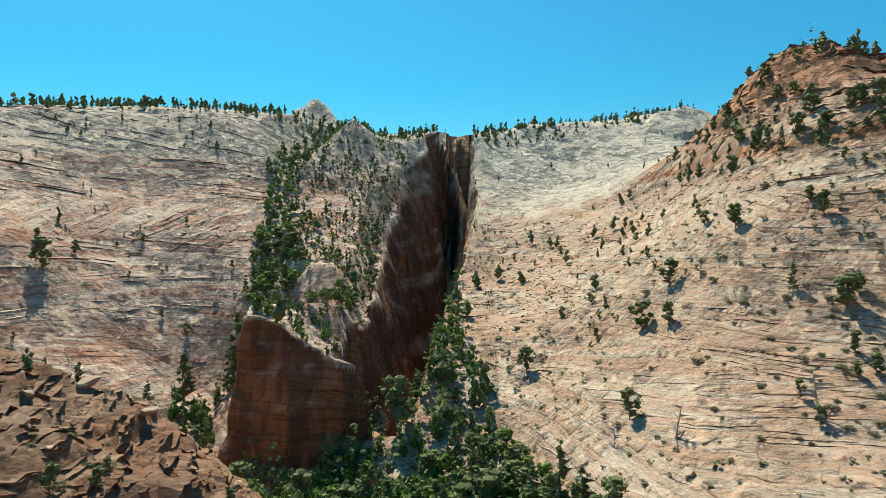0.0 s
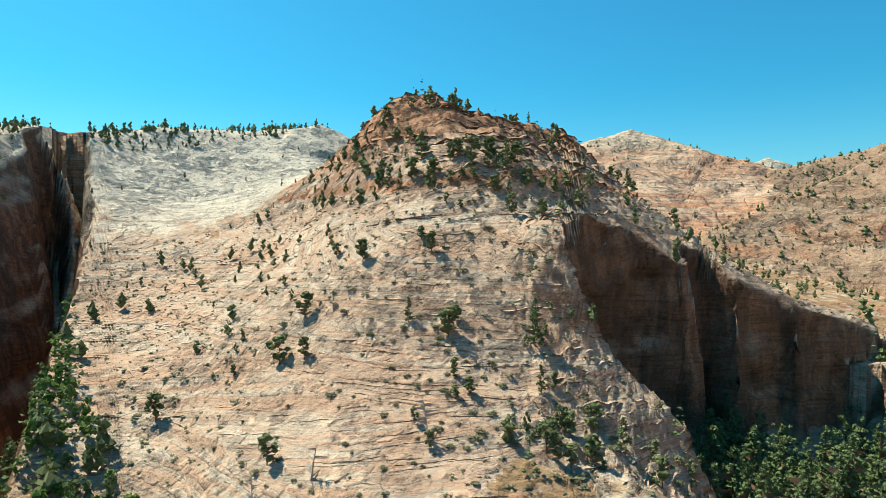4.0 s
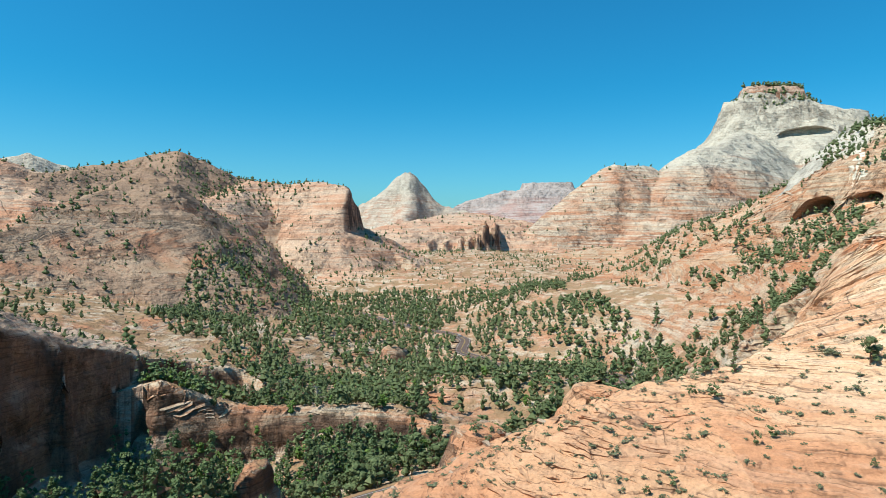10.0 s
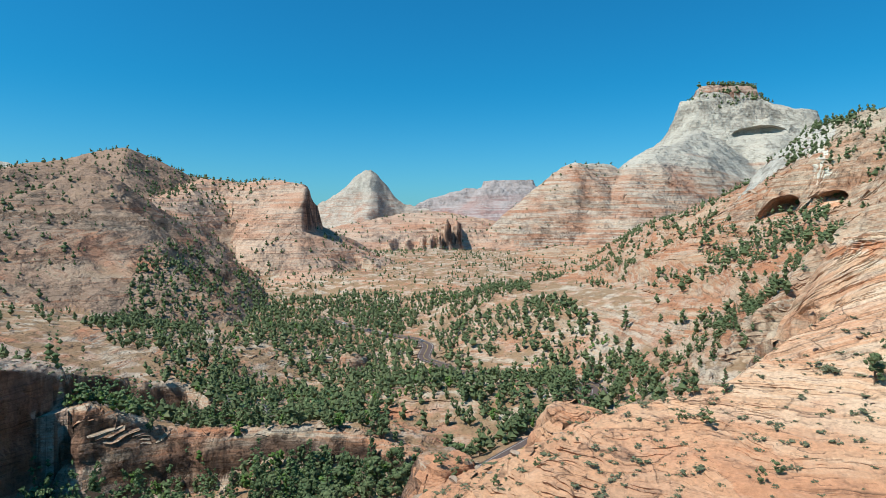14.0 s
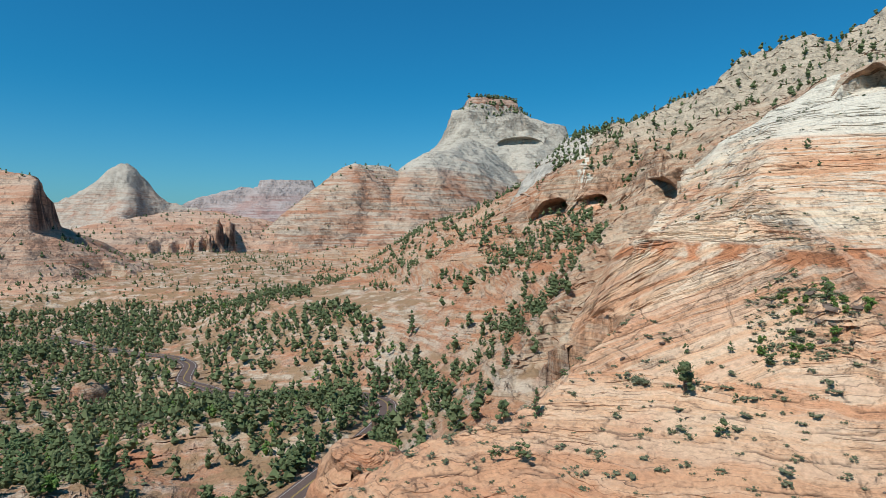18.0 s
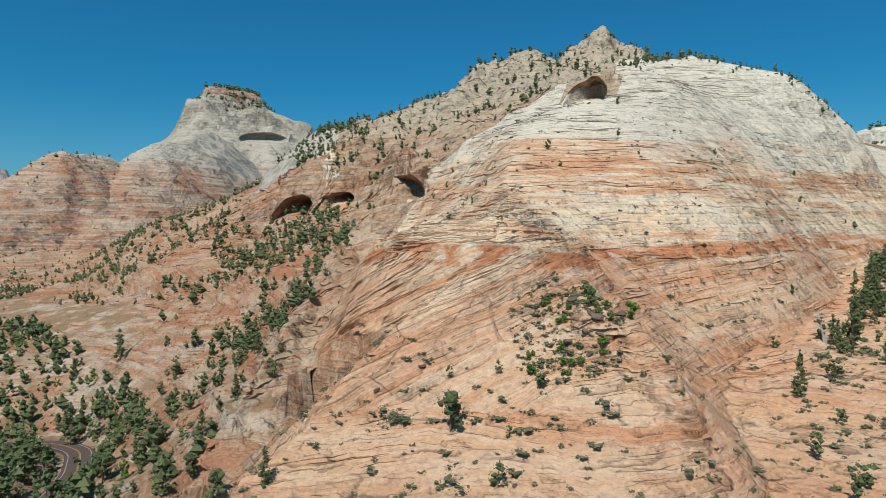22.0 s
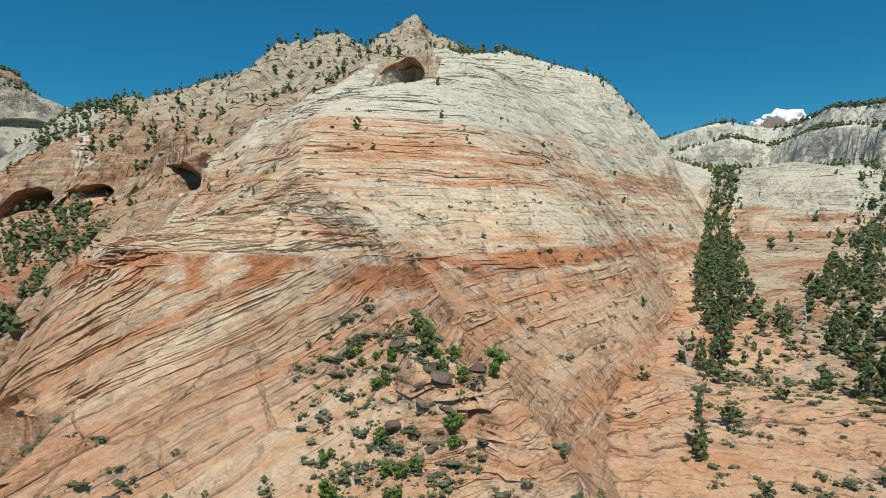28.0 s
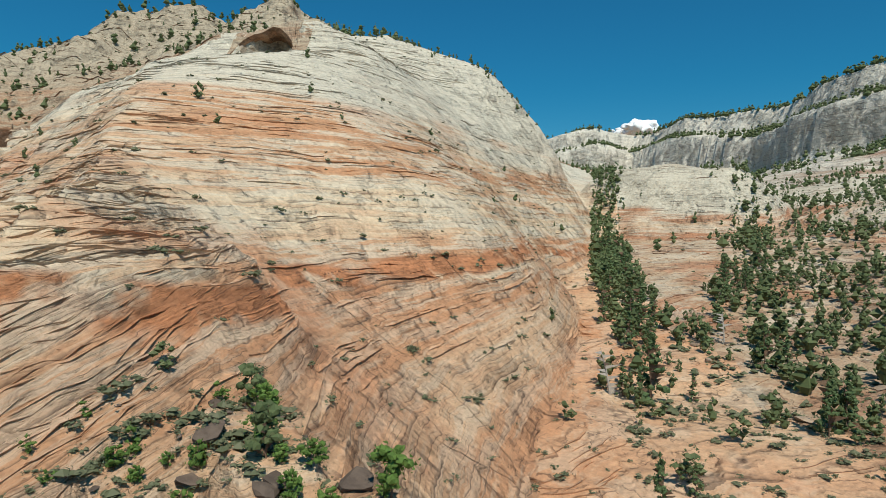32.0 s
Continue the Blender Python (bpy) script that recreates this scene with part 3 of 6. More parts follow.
def beds(c, size, sharp=0.78):
    """Stepped beds: the offset that turns a slope into treads and risers."""
    u = c / size
    f = u - np.floor(u)
    return size * (smooth(f, sharp, 1.0) - f)


# ---- far landforms: a crest line and a profile to either side of it (distance, drop) ----
def prof(*pairs):
    end = pairs[-1]
    return [p[0] for p in pairs] + [end[0] * 1.02], [p[1] for p in pairs] + [end[1] + 4000]


FIN = prof((0, 0), (5, 1.5), (9, 44), (14, 56), (60, 90))
CONE = prof((0, 0), (20, 5), (60, 30), (400, 300), (900, 500))
HILLS = [
    # name, rock, crest, profile left, profile right, roughness
    ("far_banded_hill", "far_pink", [(560, 860, 165), (640, 790, 190), (700, 830, 214), (777, 848, 238), (837, 713, 182), (869, 620, 146), (900, 560, 118)],
     CONE, prof((0, 0), (20, 4), (70, 26), (300, 130), (500, 190), (800, 300)), 9),
    ("pale_summit", "pyramid", [(2310, 1840, 335), (2410, 1787, 392), (2500, 1700, 350)], CONE, CONE, 16),
    ("round_wooded_hill", "far_ridge", [(870, 640, 150), (1006, 558, 187), (1034, 503, 206), (1071, 421, 166), (1110, 330, 140)],
     CONE, prof((0, 0), (30, 5), (90, 40), (300, 150), (600, 260)), 9),
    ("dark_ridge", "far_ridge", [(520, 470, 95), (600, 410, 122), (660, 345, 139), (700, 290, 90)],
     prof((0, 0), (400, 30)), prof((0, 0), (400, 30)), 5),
    ("pink_hill", "far_pink", [(921, 400, 118), (1036, 371, 154), (1053, 318, 150), (1020, 251, 151), (990, 215, 144)],
     CONE, prof((0, 0), (25, 4), (60, 30), (160, 130), (330, 170)), 8),
    ("pink_hill", "far_pink", [(1022, 192, 78), (1060, 170, 64), (1100, 150, 50), (1158, 122, 36)], CONE, prof((0, 0), (5, 2), (10, 26), (70, 50), (200, 90)), 5),
    ("low_plateau", "far_pink", [(1480, 190, 92), (1620, 80, 116), (1720, -20, 126), (1800, -150, 104)], prof((0, 0), (200, 60), (500, 150)), prof((0, 0), (120, 26), (300, 90), (600, 150)), 10),
    ("pyramid_peak", "pyramid", [(2560, 560, 150), (2568, 430, 205), (2578, 350, 270), (2584, 300, 318), (2586, 271, 332), (2590, 238, 312), (2593, 190, 250), (2596, 130, 196), (2600, 20, 165)],
     prof((0, 0), (12, 6), (60, 48), (160, 130), (300, 200), (600, 330)), prof((0, 0), (12, 6), (60, 48), (160, 130), (300, 200), (600, 330)), 14),
    ("far_mesa", "far_mesa", [(4300, 240, 200), (4300, 60, 300), (4296, -200, 372), (4290, -300, 372)], CONE, prof((0, 0), (60, 90), (300, 260), (600, 400)), 12),
    ("far_mesa", "far_mesa", [(4284, -380, 425), (4255, -640, 425)], prof((0, 0), (40, 6), (60, 60), (300, 200)), prof((0, 0), (40, 6), (55, 50), (90, 60), (160, 150), (500, 330)), 5),
    ("pink_shoulder", "far_pink", [(1460, -10, 4), (1500, -43, 18), (1582, -244, 160), (1650, -350, 250), (1700, -470, 252)],
     prof((0, 0), (14, 3), (60, 30), (200, 130), (700, 360)), prof((0, 0), (14, 3), (60, 30), (150, 130), (500, 260)), 12),
    ("pink_shoulder", "temple", [(1420, -330, 40), (1540, -430, 150), (1660, -540, 250), (1792, -633, 312), (1900, -740, 330), (2150, -900, 420)],
     prof((0, 0), (20, 4), (80, 40), (220, 170), (700, 420)), prof((0, 0), (20, 4), (80, 40), (260, 190), (700, 420)), 14),
    ("white_temple_mesa", "temple", [(2380, -1012, 572), (2352, -1100, 570), (2310, -1210, 552), (2262, -1300, 510)],
     prof((0, 0), (75, 6), (86, 70), (102, 160), (190, 205), (420, 340), (900, 640)), prof((0, 0), (60, 6), (82, 56), (120, 130), (240, 240), (480, 390), (900, 640)), 5),
    ("white_temple_mesa", "temple", [(2300, -1230, 540), (2262, -1300, 508), (2225, -1352, 458), (2100, -1500, 340)],
     prof((0, 0), (20, 4), (60, 40), (400, 330), (900, 600)), prof((0, 0), (20, 4), (60, 40), (400, 330), (900, 600)), 5),
    ("mesa_cap", "cap", [(2376, -1030, 622), (2350, -1085, 618), (2325, -1165, 606)], prof((0, 0), (28, 3), (40, 34), (48, 44), (50, 60)), prof((0, 0), (28, 3), (40, 34), (48, 44), (50, 60)), 3),
    ("far_grey_cliffs", "grey_cliff", [(420, -1640, 288), (300, -1640, 312), (230, -1650, 330), (150, -1760, 322), (80, -1700, 318), (14, -1560, 326), (-60, -1480, 312), (-129, -1330, 300), (-200, -1150, 300), (-230, -1060, 305), (-330, -900, 330)],
     CONE, prof((0, 0), (10, 3), (17, 40), (62, 52), (74, 122), (190, 168), (500, 240), (900, 300)), 18),
    ("far_grey_cliffs", "grey_cliff", [(-180, -840, 190), (-130, -860, 150), (-60, -900, 130), (60, -1000, 130)], CONE, prof((0, 0), (20, 4), (60, 40), (300, 100)), 16),
    ("dome_summit", "crag", [(322, -447, 212), (332, -441, 223), (342, -436, 215), (352, -430, 209)], prof((0, 0), (4, 2), (26, 20), (75, 66)), prof((0, 0), (4, 2), (26, 20), (75, 66)), 2),
    ("dome_summit", "crag", [(372, -412, 207), (386, -394, 202), (400, -374, 191)], prof((0, 0), (8, 2), (20, 14), (60, 44)), prof((0, 0), (8, 2), (20, 14), (60, 44)), 4),
    ("dome_summit", "crag", [(228, -414, 166), (246, -409, 177), (256, -414, 178)], prof((0, 0), (6, 2), (16, 10), (50, 30)), prof((0, 0), (6, 2), (16, 10), (50, 30)), 3),
    ("dome_summit", "white", [(408, -300, 143), (428, -302, 148), (470, -302, 149), (514, -314, 157), (532, -318, 150)], prof((0, 0), (10, 3), (40, 30), (70, 76), (100, 130)), prof((0, 0), (10, 3), (40, 30), (70, 76), (100, 130)), 4),
    ("second_dome", "right", [(114, -480, 106), (96, -474, 108), (78, -468, 103)], prof((0, 0), (20, 2), (32, 10), (50, 30), (110, 84)), prof((0, 0), (20, 2), (32, 10), (50, 30), (110, 84)), 3),
    ("left_summit", "white", [(-156, 456, 138), (-151, 456, 144), (-144, 458, 140)], prof((0, 0), (4, 2), (12, 12), (40, 34)), prof((0, 0), (4, 2), (12, 12), (40, 34)), 4),
    ("left_summit", "white", [(118, 500, 136), (132, 508, 141), (146, 515, 137)], prof((0, 0), (8, 1), (18, 8), (40, 24)), prof((0, 0), (8, 1), (18, 8), (40, 24)), 4),
]
# dark buttresses that stand out of the low plateau's foot
for fx, fy, fz in [(1268, 90, 50), (1290, 58, 48), (1296, 28, 52), (1306, 10, 56), (1320, -10, 66), (1352, -24, 90), (1380, -48, 88)]:
    HILLS.append(("low_plateau", "far_pink", [(fx, fy, fz - 5), (fx + 14, fy, fz), (fx + 120, fy - 6, fz + 8)], FIN, FIN, 2))


def ridge_sides(x, y):
    """The dark ridge: a lit side, a fluted cliff side turned from the sun, and a back slope, meeting in one summit."""
    dx, dy = x - 660, y - 345
    lit = 137 + 0.60 * (0.8 * dx + 0.6 * dy) + 5 * fbm(x, y, 60, 3, 45)
    dark = 137 + 0.91 * (0.98 * dy - 0.2 * dx)
    dark = dark + 16 * fbm(x + 0.2 * y, 0.25 * y, 26, 3, 46, 0.6)
    return np.minimum(np.minimum(lit, dark), 139 - 0.62 * (0.87 * dy - 0.5 * dx))


def hill_end(x, y):
    """The cliff that ends the pink hill."""
    s = 0.087 * (x - 1004) + 0.996 * (203 - y)
    return np.interp(s, [-2, 0, 9], [400, 138, 68]) - 0.4 * np.maximum(s - 9, 0)


CUTS = {"dark_ridge": ridge_sides, "pink_hill": hill_end}


def far_hills(X, Y, h, coarse=False):
    """The land with the far landforms on it, and which of them is uppermost (-1: none)."""
    which = np.full(X.shape, -1)
    h = h.copy()
    for k, (name, _, crest, left, right, rough) in enumerate(HILLS):
        reach = max(left[0][-1], right[0][-1])
        xs, ys = [c[0] for c in crest], [c[1] for c in crest]
        m = (X > min(xs) - reach) & (X < max(xs) + reach) & (Y > min(ys) - reach) & (Y < max(ys) + reach)
        if not m.any():
            continue
        x, y = X[m], Y[m]
        wx, wy = x + rough * 2.2 * fbm(x, y, rough * 9, 3, 60 + k), y + rough * 2.2 * fbm(x, y, rough * 9, 3, 90 + k)
        d, z, side = nearest(wx, wy, crest)
        g = z - np.where(side > 0, np.interp(d, *left), np.interp(d, *right))
        if name in CUTS:
            g = np.minimum(g, CUTS[name](wx, wy))
        g = g + rough * 0.5 * fbm(x, y, rough * 5, 3, 120 + k) * smooth(d, 0, rough * 4)
        up = g > h[m]
        h[m] = np.where(up, g, h[m])
        which[m] = np.where(up, k, which[m])
    return h, which


def hollows(X, Y, h):
    """The alcoves cut into the slopes."""
    for cx, cy, ax, ay, wide, deep, floor, _ in ARCHES:
        reach = wide * 2 + deep * 2
        near = (np.abs(X - cx) < reach) & (np.abs(Y - cy) < reach)
        if near.any():
            u, v = arch_frame(X[near], Y[near], cx, cy, ax, ay)
            back = deep * (1 - np.minimum(np.abs(u) / wide, 1) ** 2)
            h[near] = np.where(np.abs(u) < wide, np.minimum(h[near], floor + 7 * np.maximum(v - back, 0) + 0.35 * np.maximum(v, -20)), h[near])
    return h


def whole(X, Y):
    """The land before the alcoves are cut."""
    return far_hills(X, Y, cliffs(X, Y, land(X, Y) + 5 * fbm(X, Y, 60, 2, 3)))


def shape(X, Y):
    h, which = whole(X, Y)
    return hollows(X, Y, h), which


DOME = [(95, 80), (130, 80), (163, 0), (185, -40), (222, -95), (300, -165), (345, -208), (400, -225), (480, -310), (480, -600), (-60, -600), (-60, -330), (20, -200), (36, -80), (50, 0)]
RIGHT = [(-90, -640), (142, -640), (140, -480), (126, -400), (124, -340), (112, -260), (98, -190), (88, -165), (20, -150), (-90, -330)]
BUTTE = [(-34, 150), (20, 108), (45, 92), (112, 82), (120, 118), (185, 112), (300, 160), (322, 230), (260, 330), (90, 330), (-20, 330), (-36, 240)]
SADDLE = [(-40, 330), (260, 330), (230, 640), (-46, 640)]
WALL = [(-36, 150), (-60, 152), (-105, 148), (-180, 110), (-470, 90), (-470, 680), (-42, 680), (-40, 330)]
OUTCROP = [(-28, 84), (-50, 108), (-85, 116), (-130, 110), (-150, 60), (-60, 14), (-26, 56)]
EAST = [(200, -70), (300, -112), (420, -130), (700, -90), (990, -130), (990, -740), (300, -740), (300, -170)]
CRAGS = [(190, -40), (176, -98), (192, -103), (215, -131), (257, -176), (296, -220), (262, -262), (252, -300), (282, -360), (300, -420), (290, -470), (480, -600), (480, -300), (345, -200), (222, -90)]

BROKEN = [(64, 96), (112, 86), (120, 118), (112, 138), (150, 160), (240, 146), (250, 165), (180, 200), (170, 240), (100, 250), (92, 200), (104, 160), (86, 128)]
HOLLOW = [(112, -126), (124, -122), (136, -128), (150, -126), (172, -165), (162, -212), (134, -205), (114, -165)]
APRON = [(60, -10), (96, 78), (130, 66), (166, 6), (182, -40), (172, -76), (150, -84), (120, -84), (90, -76)]


VALLEY = [(110, 95), (150, 60), (170, 10), (195, -40), (240, -80), (330, -100), (450, -90), (620, -60), (700, 60), (720, 210), (560, 250), (400, 215), (335, 150), (290, 120), (200, 105)]


def part_of(X, Y, h):
    """Which set of cross-beds a place belongs to: numbered in height, the dome's own sets from 1000."""
    k = np.where(r_near(X, Y) > 620, 3.0, 1.0)
    lift = 7 * fbm(X, Y, 110, 3, 14)
    part = np.floor((h + k * lift + 0.02 * X) / (13.0 * k))
    zone = 1000 + np.digitize(h + 0.7 * lift + 2.5 * fbm(X, Y, 22, 2, 17), DOME_SETS)
    return np.where((X > 60) & (X < 300) & (Y < -50) & (Y > -520), zone, part)


DOME_SETS = [35, 60, 73, 90, 112]
DOME_DIP = np.array([0.05, 0.50, 0.06, 0.02, -0.03, 0.04])       # rise towards the gully


def bed_in(part, X, Y, h):
    """The bed coordinate within a set of cross-beds, each with a dip of its own."""
    a, dip = 6.283 * lattice(part, part * 0 + 3, 41), lattice(part, part * 0 + 7, 43)
    dip = np.where(r_near(X, Y) > 620, 0.0, 0.5) * dip * dip
    own = part >= 1000
    dip = np.where(own, -DOME_DIP[np.where(own, part - 1000, 0).astype(int)], dip)
    rise = -0.866 * X - 0.5 * Y
    u = np.where(own, np.minimum(rise, -62) + 0.2 * np.maximum(rise + 62, 0), X * np.cos(a) + Y * np.sin(a))
    return h + dip * u + 0.7 * fbm(X, Y, 16, 3, 15)


def bed_of(X, Y, h):
    return bed_in(part_of(X, Y, h), X, Y, h)


def r_near(X, Y):
    return np.hypot(X - 40, Y + 20)


def weathered(X, Y, h):
    """Fine relief: stepped cross-beds on rock, hummocks on the valley floor."""
    r = np.hypot(X - 40, Y + 20)
    soil = smooth(-outside(X, Y, VALLEY), -30, 20)
    rockiness = (1 - 0.75 * soil)
    k = np.clip(r / 420, 1, 6)
    c = bed_of(X, Y, h)
    patch = smooth(fbm(X, Y, 34, 3, 16), -0.20, 0.16)
    patch2 = smooth(fbm(X, Y, 18, 3, 18), -0.12, 0.18)
    patch3 = smooth(fbm(X, Y, 11, 3, 20), -0.15, 0.15)
    bare = smooth(-outside(X, Y, DOME), -10, 10)
    e = rockiness * k * ((0.24 - 0.16 * bare) * patch * beds(c / k, 4.6, 0.66) + (0.26 - 0.14 * bare) * patch2 * beds(c / k + 1.7, 1.9, 0.55))
    swept = 1 - 0.85 * smooth(-outside(X, Y, HOLLOW), -6, 6)
    e = e * swept
    near = r < 210
    e = e + swept * np.where(near, rockiness * 0.28 * patch3 * beds(c + 0.3 * fbm(X, Y, 5, 2, 19), 0.8, 0.55), 0)
    e = e + k * 0.8 * fbm(X, Y, 9.0, 4, 21, 0.62) * (0.5 + soil) * np.where(r < 900, 1, 0)
    e = e + np.where(r >= 900, 3 * fbm(X, Y, 45, 4, 22, 0.6), 0)
    rug = smooth(-outside(X, Y, CRAGS), -5, 15)
    e = e + rug * (9.0 * fbm(X, Y, 24, 4, 24, 0.6) + 0.4 * beds(h + 5 * fbm(X, Y, 22, 3, 25), 5.0, 0.6))
    knobby = smooth(-outside(X, Y, APRON), -8, 14)
    e = e + knobby * (2.2 * fbm(X, Y, 13, 4, 34, 0.6) * smooth(fbm(X, Y, 40, 2, 35), -0.25, 0.15) + 0.45 * patch2 * beds(c + 0.6 * fbm(X, Y, 7, 3, 36), 1.5, 0.6))
    broken = smooth(-outside(X, Y, BROKEN), -10, 8)
    e = e + broken * (2.6 * fbm(X, Y, 9, 4, 49, 0.65) + 0.8 * beds(h + 2 * fbm(X, Y, 10, 3, 50), 1.9, 0.55))
    nose = smooth(-outside(X, Y, NOSE), -7, 0) * (1 - smooth(h, 70, 76))
    e = e + nose * (0.75 * beds(h + 1.0 * fbm(X, Y, 12, 3, 47), 1.5, 0.5) + 0.35 * beds(h + 0.6 * fbm(X, Y, 6, 2, 48), 0.62, 0.5))
    d, _, _ = nearest(X, Y, SPUR)
    e = e + (1 - smooth(d, 4, 10)) * (0.6 * beds(h + 0.9 * fbm(X, Y, 9, 3, 51), 1.3, 0.5) + 0.9 * fbm(X, Y, 5, 3, 52, 0.6))
    cap = smooth(h, 74, 82) * smooth(-outside(X, Y, BUTTE), -4, 8)
    e = e + cap * 0.8 * beds(h + 2 * fbm(X, Y, 18, 3, 26), 4.2, 0.6)
    rough = smooth(-outside(X, Y, OUTCROP), -4, 8)
    e = e + rough * (4.0 * fbm(X, Y, 12, 4, 27, 0.65) + 0.8 * beds(h + 3 * fbm(X, Y, 14, 3, 28), 3.2, 0.55))
    hummock = smooth(-outside(X, Y, EAST), -20, 20) * (r < 800)
    e = e + hummock * (1 - rug) * (5.0 * fbm(X, Y, 30, 4, 29, 0.6) + 0.5 * beds(h + 4 * fbm(X, Y, 26, 3, 30), 5.0, 0.6))
    d, _, _ = nearest(X, Y, ROAD)
    return h + e * smooth(d, 5, 14)


def height(X, Y):
    X, Y = np.asarray(X, float), np.asarray(Y, float)
    h, which = shape(X, Y)
    return weathered(X, Y, h), which


def crag(X, Y, Z):
    """Steep faces stand out and draw back bed by bed; the brows of the alcoves overhang."""
    h0, hx, hy = shape(X, Y)[0], shape(X + 1.0, Y)[0], shape(X, Y + 1.0)[0]
    gx, gy = hx - h0, hy - h0
    g = np.hypot(gx, gy) + 1e-6
    k = np.clip(r_near(X, Y) / 350, 1, 2.5)
    steep = smooth(g, 1.1, 3.0)
    out = 2.6 * fbm(X * 0.8 - Y * 0.6, Z * 1.3, 15 * k, 4, 51, 0.6) + 1.5 * vnoise(Z / (2.4 * k), 0 * Z + 3, 53) + 1.2 * vnoise(Z / (8 * k), (X - Y) / (60 * k), 54)
    X, Y = X - gx / g * out * k * steep, Y - gy / g * out * k * steep
    return X, Y, Z


# ---- the land as two sheets: the wide one, and a finer one under the flight over the dome ----
def mesh_of(name, verts, quads, material, smooth_faces=True, bed=None):
    used = np.unique(quads)
    index = np.zeros(len(verts), np.int64)
    index[used] = np.arange(len(used))
    v, q = verts[used], index[quads]
    me = bpy.data.meshes.new(name)
    side = q.shape[1]
    me.vertices.add(len(v))
    me.vertices.foreach_set("co", v.astype(np.float32).ravel())
    me.loops.add(q.size)
    me.loops.foreach_set("vertex_index", q.astype(np.int32).ravel())
    me.polygons.add(len(q))
    me.polygons.foreach_set("loop_start", np.arange(0, q.size, side, dtype=np.int32))
    me.polygons.foreach_set("use_smooth", np.full(len(q), smooth_faces))
    me.update(calc_edges=True)
    if bed is not None:
        me.attributes.new("bed", "FLOAT", "CORNER").data.foreach_set("value", bed.astype(np.float32).ravel())
    me.materials.append(material)
    return me


def sheet(centre, angles, r0, r1, fine, rings, core):
    """A fan of rays whose points crowd on steep ground. Returns places and quads."""
    cx, cy = centre
    rr = np.geomspace(r0 + core, r1 + core, fine) - core
    A, R = np.meshgrid(np.radians(angles), rr, indexing="ij")
    X, Y = cx + R * np.sin(A), cy + R * np.cos(A)
    h, _ = shape(X.ravel(), Y.ravel())
    h = h.reshape(X.shape)
    ds = np.sqrt((np.diff(R, axis=1) / (R[:, 1:] + core)) ** 2 + (1.7 * np.diff(h, axis=1) / (R[:, 1:] + core)) ** 2)
    pad = np.pad(ds, ((3, 3), (0, 0)), mode="edge")
    ds = sum(pad[i:i + len(ds)] for i in range(7)) / 7
    s = np.concatenate([np.zeros((len(ds), 1)), np.cumsum(ds, 1)], 1)
    RS = np.stack([np.interp(np.linspace(0, row[-1], rings), row, rr) for row in s])
    A = np.broadcast_to(np.radians(angles)[:, None], RS.shape)
    X, Y = cx + RS * np.sin(A), cy + RS * np.cos(A)
    n, k = X.shape
    i, j = np.meshgrid(np.arange(n - 1), np.arange(k - 1), indexing="ij")
    a = (i * k + j).ravel()
    quads = np.stack([a, a + 1, a + k + 1, a + k], 1)
    return X.ravel(), Y.ravel(), quads


LANDFORM = {}


def ragged(X, Y):
    """How far the border between two kinds of rock wanders."""
    return 22 * fbm(X, Y, 34, 4, 71, 0.6)


def landform(name, verts, quads, material, label, category):
    """One piece of the land; every face lies in one set of cross-beds."""
    base = verts[:, 3:][quads]
    part = part_of(base[:, 0, 0], base[:, 0, 1], base[:, 0, 2])[:, None] * np.ones((1, 4))
    bed = bed_in(part, base[..., 0], base[..., 1], base[..., 2])
    LANDFORM[name] = tagged(new(name, mesh_of(name, verts[:, :3], quads, material, True, bed)), label, category, kind="structure")
    return LANDFORM[name]


ang = np.concatenate([np.arange(-52, 118, 0.225), np.arange(118, 214, 0.5), np.linspace(214, 308, 32)])
X, Y, Q = sheet((5, -2), ang, 0.5, 4900, 1300, 380, 70)
Z, which = height(X, Y)
inside = outside(X, Y, DOME) + ragged(X, Y)
Z = Z - 2.0 * smooth(-inside, -1, 6)
V = np.c_[crag(X, Y, Z) + (X, Y, Z)]
FORMS = [
    ("canyon_wall", WALL, "wall", "striped pink and white sandstone canyon wall with a red prow beside a dark slot", "cliff"),
    ("sandstone_butte", BUTTE, "butte", "steep pale sandstone butte with a red ledgy top, dotted with shrubs", "butte"),
    ("white_saddle", SADDLE, "white", "smooth white slickrock saddle on the skyline", "rock slope"),
    ("rock_outcrop", OUTCROP, "outcrop", "broken brown sandstone outcrop with loose blocks", "outcrop"),
    ("slickrock_slope", EAST, "slope", "orange slickrock slope with ledges, alcoves and scattered trees", "rock slope"),
]
kind_of = np.full(len(X), 0)
for k, (_, poly, *_) in enumerate(FORMS):
    kind_of[(outside(X, Y, poly) + ragged(X, Y) < 0) & (kind_of == 0)] = k + 1
face_kind, face_hill, face_in = kind_of[Q[:, 0]], which[Q[:, 0]], inside[Q].max(1)
keep = face_in > -9
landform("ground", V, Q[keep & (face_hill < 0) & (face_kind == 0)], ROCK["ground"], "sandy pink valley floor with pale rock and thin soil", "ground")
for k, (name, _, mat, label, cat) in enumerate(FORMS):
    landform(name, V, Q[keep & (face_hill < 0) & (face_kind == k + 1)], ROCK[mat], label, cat)
